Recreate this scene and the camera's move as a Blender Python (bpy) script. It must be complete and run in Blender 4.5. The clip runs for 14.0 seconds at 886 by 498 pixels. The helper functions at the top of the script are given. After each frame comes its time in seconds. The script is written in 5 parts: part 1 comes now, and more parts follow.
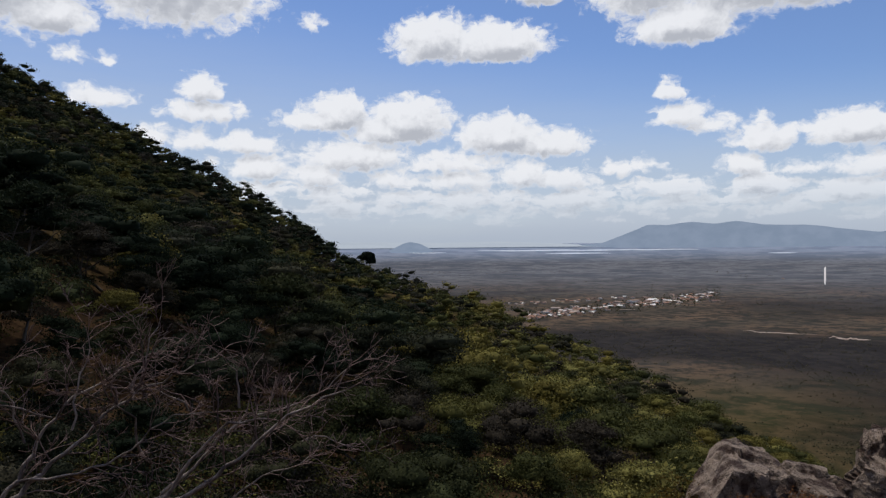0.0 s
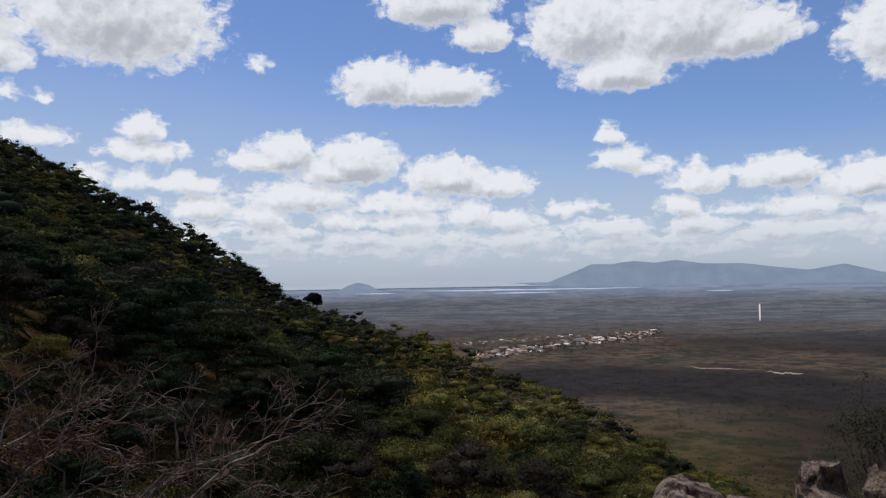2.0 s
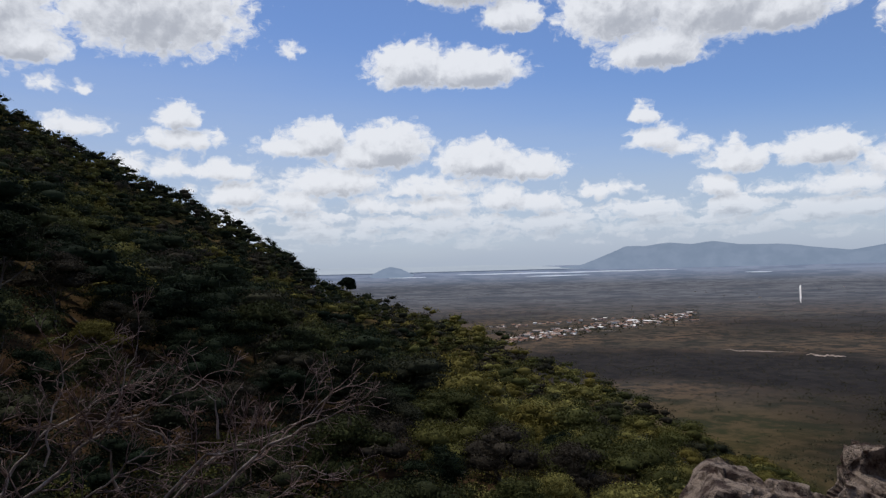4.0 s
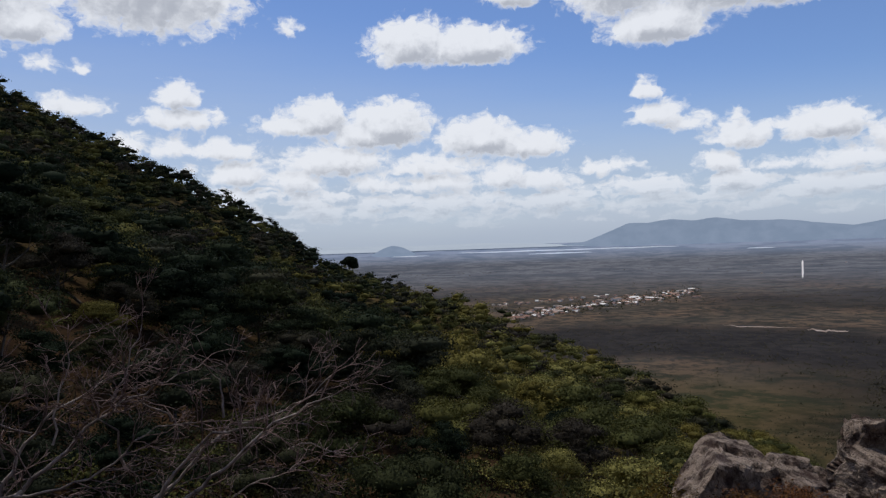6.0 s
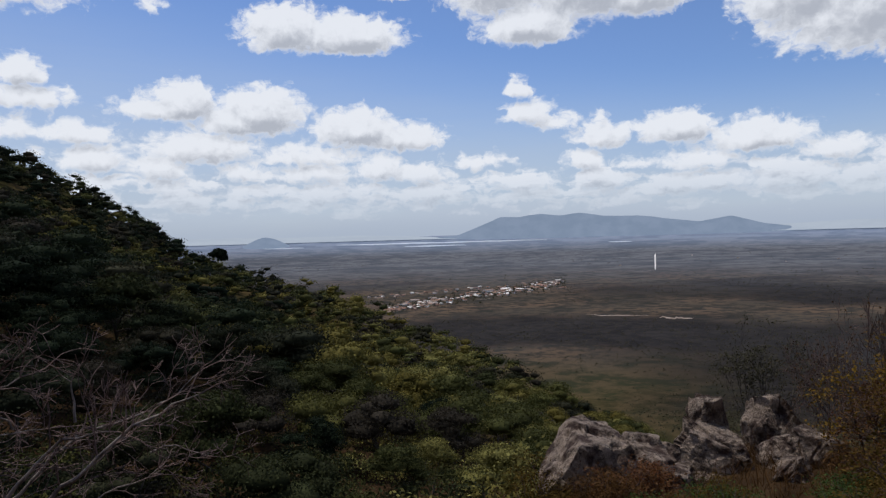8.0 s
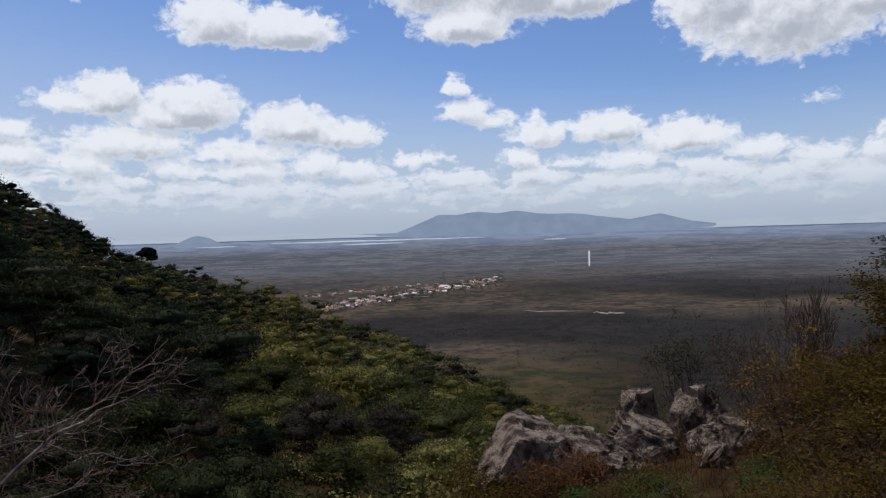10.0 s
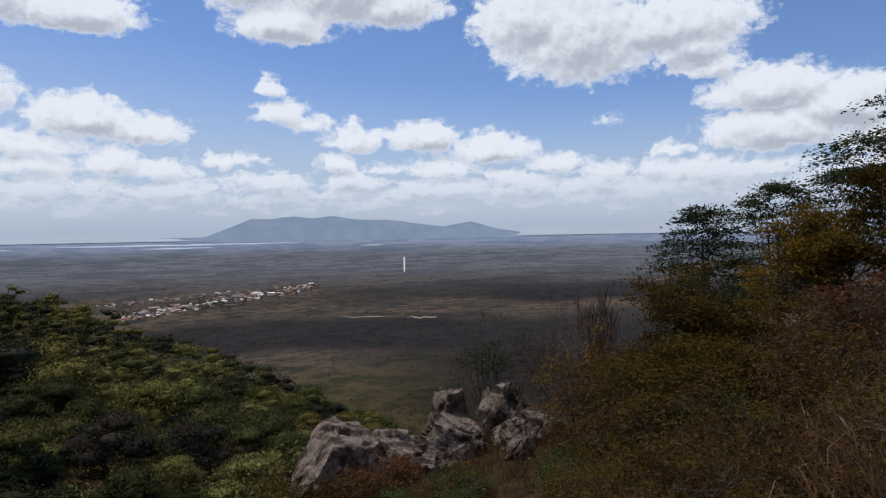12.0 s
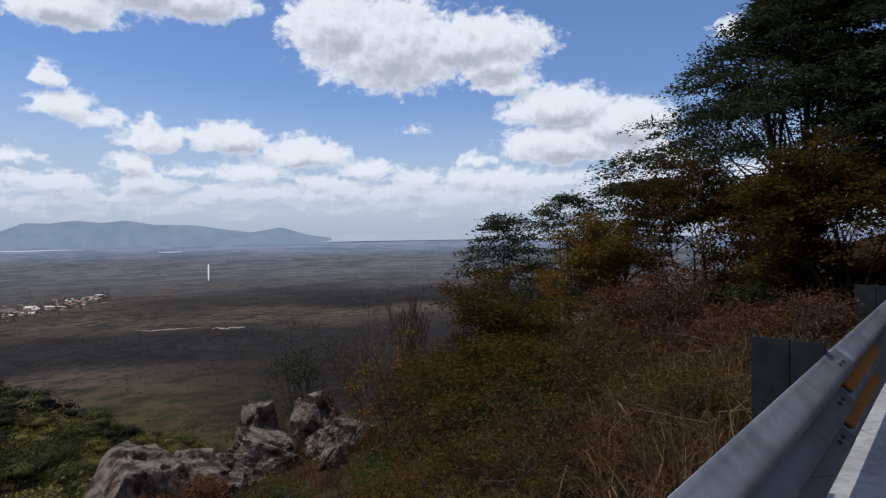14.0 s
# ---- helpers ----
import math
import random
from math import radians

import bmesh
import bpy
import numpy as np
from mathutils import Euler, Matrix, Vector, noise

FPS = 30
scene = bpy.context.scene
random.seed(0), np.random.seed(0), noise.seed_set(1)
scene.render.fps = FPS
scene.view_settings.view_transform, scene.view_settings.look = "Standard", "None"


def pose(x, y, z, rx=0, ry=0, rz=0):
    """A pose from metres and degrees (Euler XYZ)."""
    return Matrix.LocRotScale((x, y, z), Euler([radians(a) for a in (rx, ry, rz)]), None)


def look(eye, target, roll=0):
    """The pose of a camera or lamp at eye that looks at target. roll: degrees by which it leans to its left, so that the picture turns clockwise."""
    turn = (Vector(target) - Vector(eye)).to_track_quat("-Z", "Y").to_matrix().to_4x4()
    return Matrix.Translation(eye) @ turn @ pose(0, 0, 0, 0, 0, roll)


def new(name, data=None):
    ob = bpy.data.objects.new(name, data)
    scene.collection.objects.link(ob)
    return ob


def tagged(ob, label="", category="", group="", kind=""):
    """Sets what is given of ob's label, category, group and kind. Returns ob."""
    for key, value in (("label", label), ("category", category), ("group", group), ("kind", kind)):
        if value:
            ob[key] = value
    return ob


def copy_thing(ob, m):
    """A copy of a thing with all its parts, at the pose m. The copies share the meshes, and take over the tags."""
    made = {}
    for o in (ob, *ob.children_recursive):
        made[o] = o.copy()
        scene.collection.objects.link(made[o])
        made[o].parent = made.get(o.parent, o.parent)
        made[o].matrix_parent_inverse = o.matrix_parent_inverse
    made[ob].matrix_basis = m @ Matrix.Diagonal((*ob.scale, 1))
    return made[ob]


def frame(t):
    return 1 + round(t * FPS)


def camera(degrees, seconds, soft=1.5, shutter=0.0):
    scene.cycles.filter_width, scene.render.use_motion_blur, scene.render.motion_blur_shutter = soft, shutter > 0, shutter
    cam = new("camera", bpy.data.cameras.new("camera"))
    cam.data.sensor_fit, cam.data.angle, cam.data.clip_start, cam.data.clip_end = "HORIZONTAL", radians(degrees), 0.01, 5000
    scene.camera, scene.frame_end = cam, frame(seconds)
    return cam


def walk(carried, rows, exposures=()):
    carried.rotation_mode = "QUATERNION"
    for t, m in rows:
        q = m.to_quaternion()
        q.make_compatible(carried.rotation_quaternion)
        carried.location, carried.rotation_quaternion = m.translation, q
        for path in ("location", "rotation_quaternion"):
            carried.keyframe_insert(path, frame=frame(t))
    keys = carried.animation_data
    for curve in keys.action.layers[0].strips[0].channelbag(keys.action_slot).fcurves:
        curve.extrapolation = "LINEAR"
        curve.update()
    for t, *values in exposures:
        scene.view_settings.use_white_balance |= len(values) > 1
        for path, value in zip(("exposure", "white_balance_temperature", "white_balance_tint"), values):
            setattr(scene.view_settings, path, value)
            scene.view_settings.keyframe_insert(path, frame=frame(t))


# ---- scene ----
cam = camera(68.1, 14.0, soft=1.3)
EYE = 1.4

# seconds, yaw, pitch, lean
TURNS = [
    (0.0, -4.10, -0.35, 0.58), (0.5, -5.66, 0.02, 1.36), (1.0, -0.83, -0.21, 1.55),
    (1.5, -4.52, 1.52, 1.76), (2.0, -8.65, 3.11, 1.04), (2.5, -6.32, 3.07, 1.38),
    (3.0, -4.15, 3.06, 1.17), (3.2, -5.20, 2.80, 1.20), (5.3, -6.00, 0.40, 1.55),
    (5.5, -5.73, 0.18, 1.59), (6.0, -5.63, -0.14, 1.95), (6.5, -8.82, -0.93, 2.39),
    (7.0, -11.46, -0.75, 1.75), (7.5, -12.99, -1.02, 1.54), (8.0, -16.43, -1.13, 1.55),
    (8.2, -16.85, -1.40, 1.55), (10.3, -23.60, -1.48, 1.85), (10.5, -24.93, -1.49, 1.92),
    (11.0, -28.00, -1.05, 1.52), (11.5, -33.27, -0.99, 1.53), (12.0, -37.75, -1.34, 1.00),
    (12.5, -40.69, -1.39, 0.79), (13.0, -43.77, -1.36, 1.16), (13.5, -47.46, -1.58, 1.64),
    (14.0, -54.06, -1.05, 0.92),
]
walk(cam, [(t, pose(0.0, 0, EYE, 90 + p, l, w)) for t, w, p, l in TURNS], exposures=[(0.0, -0.08, 6450, 10), (3.0, -0.14, 6350, 10), (8.0, -0.12, 6250, 10), (14.0, -0.10, 6100, 10)])


def heading(az, r, z=0.0):
    """The place r metres away at az degrees left of straight ahead."""
    a = radians(az)
    return Vector((-math.sin(a) * r, math.cos(a) * r, z))


# ---- light and sky ----
SUN_AZ, SUN_EL = 22.0, 66.0
sun = new("sun", bpy.data.lights.new("sun", "SUN"))
sun.data.energy, sun.data.angle, sun.data.color = 2.7, radians(0.6), (1.0, 0.95, 0.87)
sun.matrix_world = look(heading(SUN_AZ, 10 * math.cos(radians(SUN_EL)), 10 * math.sin(radians(SUN_EL))), (0, 0, 0))


class Nodes:
    """Short hand for a node tree."""

    def __init__(self, tree):
        self.tree = tree
        tree.nodes.clear()

    def add(self, kind, *inputs, out=0, **settings):
        n = self.tree.nodes.new(kind)
        if kind == "ShaderNodeMix":
            n.data_type, n.blend_type = "RGBA", settings["blend"]
        for k, v in settings.items():
            if k == "operation":
                n.operation = v
            elif k == "dims":
                n.noise_dimensions = v
            elif k == "feature":
                n.feature = v
            elif k == "attribute":
                n.attribute_name = v
            elif k == "clamp":
                n.clamp = v
            elif k == "interpolation":
                n.interpolation_type = v
        for key, v in inputs:
            s = n.inputs[key]
            if isinstance(v, bpy.types.NodeSocket):
                self.tree.links.new(v, s)
            else:
                s.default_value = v
        return n.outputs[out] if len(n.outputs) else None

    def math(self, op, a, b=0.0, c=0.0):
        return self.add("ShaderNodeMath", (0, a), (1, b), (2, c), operation=op)

    def vec(self, op, a, b=(0, 0, 0), out=0):
        return self.add("ShaderNodeVectorMath", (0, a), (1, b), operation=op, out=out)

    def mix(self, f, a, b, blend="MIX"):
        return self.add("ShaderNodeMix", (0, f), (6, a), (7, b), blend=blend, out=2)

    def step(self, v, lo, hi, to0=0.0, to1=1.0):
        return self.add("ShaderNodeMapRange", (0, v), (1, lo), (2, hi), (3, to0), (4, to1), interpolation="SMOOTHSTEP")

    def noise(self, vector, scale, detail=4.0, rough=0.55, out=0):
        return self.add("ShaderNodeTexNoise", ("Vector", vector), ("Scale", scale), ("Detail", detail), ("Roughness", rough), out=out)


# cumulus: azimuth, elevation, half width and height in degrees, each swelling above a flatter base
HIGH_CLOUDS = [
    (-8.6, 23.54, 5.38, 4.45), (-12.5, 20.85, 2.83, 2.91), (18.2, 20.71, 8.05, 9.07), (-21.4, 20.69, 5.16, 6.52), (-29.6, 19.96, 6.77, 6.78), (31.1, 19.16, 7.75, 9.8), (-33.8, 18.82, 4.66, 4.02),
    (6.9, 18.38, 0.85, 1.21), (-45.1, 17.15, 4.54, 6.2), (-24.4, 17.13, 4.52, 3.42), (26.9, 17.02, 3.32, 3.15), (-3.4, 16.99, 3.88, 4.08), (-8.8, 16.7, 4.92, 3.33), (-56.8, 16, 7.07, 4.48),
    (-78.1, 15.54, 1.51, 1.73), (-49.8, 15.39, 7.17, 7.89), (25.4, 14.48, 1.06, 1.08), (22.8, 14.44, 0.48, 0.81), (-58.6, 14.44, 3.54, 4.18),
]
RIGHT_CLOUDS = [
    (-59.8, 12.8, 2.8, 1.99), (-64.5, 10.45, 4.99, 3.67), (-29.9, 9.65, 0.53, 0.74), (-26.4, 9.38, 2.13, 1.44), (-52.3, 9.26, 0.91, 0.5), (-69.3, 8.84, 4.46, 4.23), (-33, 8.55, 1.82, 0.86),
    (-36.3, 8.07, 3.19, 2.91), (-30.1, 8.04, 2.45, 2.15), (-64.6, 7.45, 5.34, 3.79), (-42.3, 6.94, 3.71, 2.9), (-56.8, 6.56, 1.52, 1.1), (-72, 6.32, 3.23, 2.86), (-28.7, 6.05, 1.59, 1.84),
    (-47.4, 5.77, 2.52, 1.7), (-59.5, 5.64, 0.9, 0.82), (-37.9, 5.56, 3.38, 1.65), (-32.3, 5.52, 2.42, 0.97), (-51.8, 5.18, 2.35, 1.52), (-55.7, 5.07, 1.73, 1.71), (-59.8, 4.49, 4.87, 2.04),
    (-44.5, 3.83, 4.15, 1.89), (-38.1, 3.62, 3.15, 1.71), (-56.1, 3.5, 8.56, 1.81),
]
LOW_RIGHT_CLOUDS = [
    (-53.9, 3.29, 5.09, 1.92),
]
LEFT_CLOUDS = [
    (16.1, 12.68, 1.93, 2.34), (-23.3, 12.18, 1, 1.86), (23.5, 11.4, 2.27, 1.63), (4.6, 11.1, 2.8, 3.25), (15.8, 10.88, 3.12, 1.91), (6.9, 10.53, 3.16, 1.95), (-1.2, 10.52, 3.97, 3.82),
    (-24.2, 10.14, 2.24, 2), (0.1, 9.72, 4.69, 2.72), (-9.2, 9.09, 4.06, 3.35), (19.6, 8.65, 1.56, 1.7), (16.7, 8.6, 1.58, 2.02), (12.5, 8.46, 2.96, 1.87), (-13.1, 8.39, 3.97, 2.41),
    (3.6, 7.46, 5.15, 2.62), (-4.8, 7.03, 4.7, 1.77), (15.7, 6.82, 0.81, 0.79), (11.3, 6.44, 2.65, 2.23), (-19.5, 6.24, 2.67, 1.18), (6.8, 5.99, 2.75, 2.03), (-11.2, 5.85, 1.95, 2.49),
    (6.6, 5.72, 2.32, 1.53), (-0.1, 5.58, 2.96, 1.37), (-5.8, 5.53, 3.71, 1.77),
]
LOW_LEFT_CLOUDS = [
    (-14.5, 5.38, 2.52, 1.79), (-24.5, 4.36, 2.18, 1.21),
]
CLOUDS = HIGH_CLOUDS + RIGHT_CLOUDS + LOW_RIGHT_CLOUDS + LEFT_CLOUDS + LOW_LEFT_CLOUDS


def cloud_field():
    """A node group: thickness of the cloud at (azimuth, elevation), with and without its fine edge."""
    g = bpy.data.node_groups.new("cloud_field", "ShaderNodeTree")
    g.interface.new_socket("place", in_out="INPUT", socket_type="NodeSocketVector")
    g.interface.new_socket("thickness", in_out="OUTPUT", socket_type="NodeSocketFloat")
    g.interface.new_socket("body", in_out="OUTPUT", socket_type="NodeSocketFloat")
    n = Nodes(g)
    place = n.add("NodeGroupInput")
    warp = n.vec("SUBTRACT", n.noise(place, 0.55, 3.0, 0.6, out=1), (0.5, 0.5, 0.5))
    at = n.vec("ADD", place, n.vec("MULTIPLY", warp, (2.2, 1.1, 0)))
    flat = n.vec("MULTIPLY", at, (1, 1, 0))
    far = None
    for az, el, w, h in CLOUDS:
        v = n.vec("SUBTRACT", flat, (az, el, 0))
        over = n.vec("MULTIPLY", v, (0.98 / w, 0.98 / (0.62 * h), 0))
        under = n.vec("MULTIPLY", v, (-0.98 / w, -0.98 / (0.38 * h), 0))
        d = n.vec("LENGTH", n.vec("MAXIMUM", over, under), out=1)
        d = n.math("MULTIPLY", n.math("SUBTRACT", d, 1.0), min(1.0, h / 3.4))
        far = d if far is None else n.math("SMOOTH_MIN", far, d, 0.06)
    # a bank of small clouds low over the horizon
    axes = n.add("ShaderNodeSeparateXYZ", (0, at)).node
    height_off = n.math("DIVIDE", n.math("SUBTRACT", axes.outputs[1], 3.8), 2.2)
    bank = n.noise(n.vec("MULTIPLY", at, (0.28, 0.9, 0)), 1.0, 3.0, 0.5)
    bank = n.math("ADD", n.math("MULTIPLY", n.math("SUBTRACT", 0.40, bank), 2.2), n.math("MULTIPLY", n.math("MULTIPLY", height_off, height_off), 0.55))
    far = n.math("SMOOTH_MIN", far, bank, 0.1)
    # and more of them outside the view, all round and overhead
    rest = n.noise(n.vec("MULTIPLY", at, (0.07, 0.12, 0)), 1.0, 4.0, 0.5)
    rest = n.math("MULTIPLY", n.math("SUBTRACT", 0.55, rest), 4.0)
    outside = n.math("MAXIMUM", n.step(axes.outputs[1], 27.0, 31.0), n.math("MAXIMUM", n.step(axes.outputs[0], 38.0, 44.0), n.step(axes.outputs[0], -90.0, -96.0)))
    far = n.math("MINIMUM", far, n.math("ADD", rest, n.math("MULTIPLY", n.math("SUBTRACT", 1.0, outside), 4.0)))
    billow = n.add("ShaderNodeTexVoronoi", ("Vector", at), ("Scale", 0.95), ("Detail", 3.0), ("Roughness", 0.55), ("Smoothness", 0.5), feature="SMOOTH_F1")
    billow.node.normalize = True
    wisp = n.noise(n.vec("MULTIPLY", at, (0.75, 1.2, 0)), 1.2, 8.0, 0.62)
    body = n.math("SUBTRACT", n.math("MULTIPLY", n.math("SUBTRACT", 0.37, billow), 0.9), far)
    thick = n.math("ADD", body, n.math("MULTIPLY", n.math("SUBTRACT", wisp, 0.5), 0.85))
    n.add("NodeGroupOutput", (0, thick), (1, body))
    return g


def make_sky():
    world = bpy.data.worlds.new("sky")
    scene.world = world
    world.use_nodes = True
    n = Nodes(world.node_tree)
    way = n.add("ShaderNodeTexCoord", out=0)
    sky = n.tree.nodes.new("ShaderNodeTexSky")
    sky.sky_type, sky.sun_disc = "NISHITA", False
    sky.sun_elevation, sky.sun_rotation = radians(SUN_EL), radians(-SUN_AZ)
    sky.air_density, sky.dust_density, sky.ozone_density, sky.altitude = 1.1, 0.1, 3.0, 600
    blue = n.vec("MULTIPLY", sky.outputs[0], (0.090, 0.094, 0.112))
    xyz = n.add("ShaderNodeSeparateXYZ", (0, way)).node
    az = n.math("MULTIPLY", n.math("ARCTAN2", n.math("MULTIPLY", xyz.outputs[0], -1.0), xyz.outputs[1]), 57.2958)
    el = n.math("MULTIPLY", n.math("ARCSINE", xyz.outputs[2]), 57.2958)
    group = cloud_field()

    def field(lift, aside=0.0):
        at = n.add("ShaderNodeCombineXYZ", (0, n.math("ADD", az, aside)), (1, n.math("ADD", el, lift)))
        g = n.tree.nodes.new("ShaderNodeGroup")
        g.node_tree = group
        n.tree.links.new(at, g.inputs[0])
        return g.outputs

    here, above = field(0.0), field(0.9, 0.3)
    mask = n.step(here[0], -0.08, 0.30)
    # bases lie in the shade of the cloud above them, crowns in the sun
    rise = n.math("SUBTRACT", above[1], here[1])
    deep = n.math("ADD", rise, n.math("MULTIPLY", n.math("SUBTRACT", here[0], 0.5), 0.35))
    shade = n.math("MULTIPLY", n.step(deep, -0.32, 0.42), n.step(here[0], 0.02, 0.4, 0.2, 1.0))
    white = n.mix(shade, (0.89, 0.90, 0.93, 1), (0.49, 0.51, 0.56, 1))
    # towards the horizon the air is milky, with thin veils
    veil = n.noise(n.vec("MULTIPLY", n.add("ShaderNodeCombineXYZ", (0, az), (1, el)), (0.05, 0.35, 1)), 1.0, 5.0, 0.6)
    milk = n.math("MULTIPLY", n.step(n.math("DIVIDE", el, n.step(az, -50.0, 25.0, 1.0, 1.75)), 13.0, 0.0), n.step(veil, 0.2, 0.7, 0.75, 1.0))
    pale = n.mix(milk, blue, (0.51, 0.57, 0.665, 1))
    pale = n.mix(n.step(el, 2.6, 0.0, 0.0, 0.85), pale, (0.43, 0.49, 0.585, 1))
    soft = n.math("MULTIPLY", mask, n.step(el, 0.6, 6.6, 0.12, 0.97))
    sight = n.mix(soft, pale, white)
    bg = n.add("ShaderNodeBackground", (0, sight), (1, 1.0))
    n.add("ShaderNodeOutputWorld", (0, bg))


make_sky()


# ---- materials ----
def material(name):
    m = bpy.data.materials.new(name)
    m.use_nodes = True
    return m, Nodes(m.node_tree)


def finish(n, colour, rough=0.85, bump=None, strength=0.4, distance=0.05, metal=0.0, through_light=0.0, shine=0.3):
    inputs = [("Base Color", colour), ("Roughness", rough), ("Metallic", metal), ("Specular IOR Level", shine)]
    if bump is not None:
        inputs.append(("Normal", n.add("ShaderNodeBump", ("Height", bump), ("Strength", strength), ("Distance", distance))))
    shader = n.add("ShaderNodeBsdfPrincipled", *inputs)
    if through_light:
        thin = n.add("ShaderNodeBsdfTranslucent", (0, colour))
        shader = n.add("ShaderNodeMixShader", (0, through_light), (1, shader), (2, thin))
    n.add("ShaderNodeOutputMaterial", (0, shader))


def leaf_material(name, dark, mid, light, patch=0.2, through_light=0.35, alone=1.0):
    """Foliage: one tone a tree, a lighter or darker one a leaf."""
    m, n = material(name)
    geo = n.add("ShaderNodeNewGeometry").node
    leaf = geo.outputs["Random Per Island"]
    each = n.add("ShaderNodeObjectInfo").node.outputs["Random"]
    wide = n.noise(geo.outputs["Position"], patch, 2.0)
    kin = n.add("ShaderNodeAttribute", attribute="tone", out=2)
    tone = n.math("ADD", n.math("MULTIPLY", n.math("ADD", n.math("MULTIPLY", each, alone), kin), 0.75), n.math("MULTIPLY", n.step(wide, 0.3, 0.7), 0.35))
    colour = n.mix(n.step(tone, 0.1, 1.0), (*dark, 1), (*mid, 1))
    colour = n.mix(n.math("POWER", leaf, 2.2), colour, (*light, 1))
    finish(n, colour, 0.8, through_light=through_light, shine=0.03)
    return m


def bark_material(name, a, b, scale=9.0):
    m, n = material(name)
    at = n.add("ShaderNodeTexCoord", out=3)
    fine = n.noise(n.vec("MULTIPLY", at, (1, 1, 0.3)), scale, 6.0, 0.65)
    wide = n.noise(at, scale * 0.2, 3.0)
    colour = n.mix(n.step(n.math("ADD", n.math("MULTIPLY", fine, 0.6), n.math("MULTIPLY", wide, 0.4)), 0.35, 0.65), (*a, 1), (*b, 1))
    finish(n, colour, 0.85, fine, 0.6, 0.02)
    return m


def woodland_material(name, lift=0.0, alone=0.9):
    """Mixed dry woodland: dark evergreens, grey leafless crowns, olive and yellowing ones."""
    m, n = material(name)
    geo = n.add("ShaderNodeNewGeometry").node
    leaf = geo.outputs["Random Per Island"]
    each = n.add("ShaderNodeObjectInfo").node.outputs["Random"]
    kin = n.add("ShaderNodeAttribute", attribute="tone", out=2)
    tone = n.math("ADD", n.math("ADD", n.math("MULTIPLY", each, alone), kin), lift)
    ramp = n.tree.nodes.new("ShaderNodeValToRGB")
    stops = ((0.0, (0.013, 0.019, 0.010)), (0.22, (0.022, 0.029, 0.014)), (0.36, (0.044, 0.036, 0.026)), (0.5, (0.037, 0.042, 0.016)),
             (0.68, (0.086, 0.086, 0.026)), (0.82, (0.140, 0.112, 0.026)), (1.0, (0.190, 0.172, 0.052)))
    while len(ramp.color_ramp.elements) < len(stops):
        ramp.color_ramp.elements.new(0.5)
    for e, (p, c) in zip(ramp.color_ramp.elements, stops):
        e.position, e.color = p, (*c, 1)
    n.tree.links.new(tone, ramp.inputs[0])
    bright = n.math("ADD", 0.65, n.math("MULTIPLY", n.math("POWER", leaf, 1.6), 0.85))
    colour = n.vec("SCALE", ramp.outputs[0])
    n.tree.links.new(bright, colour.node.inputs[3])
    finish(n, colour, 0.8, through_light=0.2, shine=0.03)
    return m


# lift paints light into the leaves: darker for the shaded slope, paler for the sunlit spur
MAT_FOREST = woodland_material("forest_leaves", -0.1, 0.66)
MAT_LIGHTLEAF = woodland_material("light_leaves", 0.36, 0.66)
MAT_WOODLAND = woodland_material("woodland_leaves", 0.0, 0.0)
MAT_GREEN = leaf_material("green_leaves", (0.025, 0.05, 0.014), (0.05, 0.085, 0.022), (0.10, 0.14, 0.04), 0.5)
MAT_DARKLEAF = leaf_material("dark_leaves", (0.026, 0.040, 0.019), (0.046, 0.062, 0.026), (0.085, 0.100, 0.045), 0.5)
MAT_AUTUMN = leaf_material("autumn_leaves", (0.085, 0.052, 0.010), (0.175, 0.102, 0.014), (0.27, 0.165, 0.028), 0.5)
MAT_BROWN = leaf_material("brown_leaves", (0.050, 0.023, 0.009), (0.096, 0.046, 0.015), (0.165, 0.090, 0.036), 0.6)
MAT_RUST = leaf_material("rust_leaves", (0.07, 0.026, 0.012), (0.13, 0.05, 0.02), (0.20, 0.11, 0.05), 0.6)
MAT_STRAW = leaf_material("straw", (0.085, 0.044, 0.018), (0.155, 0.085, 0.034), (0.36, 0.24, 0.12), 0.8)
MAT_OLIVE = leaf_material("olive_leaves", (0.042, 0.026, 0.006), (0.086, 0.055, 0.010), (0.145, 0.092, 0.020), 0.6)
MAT_SCRUB = leaf_material("scrub_leaves", (0.034, 0.034, 0.021), (0.062, 0.057, 0.032), (0.095, 0.082, 0.045), 0.01)
MAT_BARK = bark_material("bark", (0.05, 0.04, 0.032), (0.13, 0.105, 0.085))
MAT_DEADWOOD = bark_material("dead_wood", (0.07, 0.052, 0.043), (0.36, 0.29, 0.245))
MAT_TWIG = bark_material("twig", (0.06, 0.037, 0.031), (0.20, 0.13, 0.11))


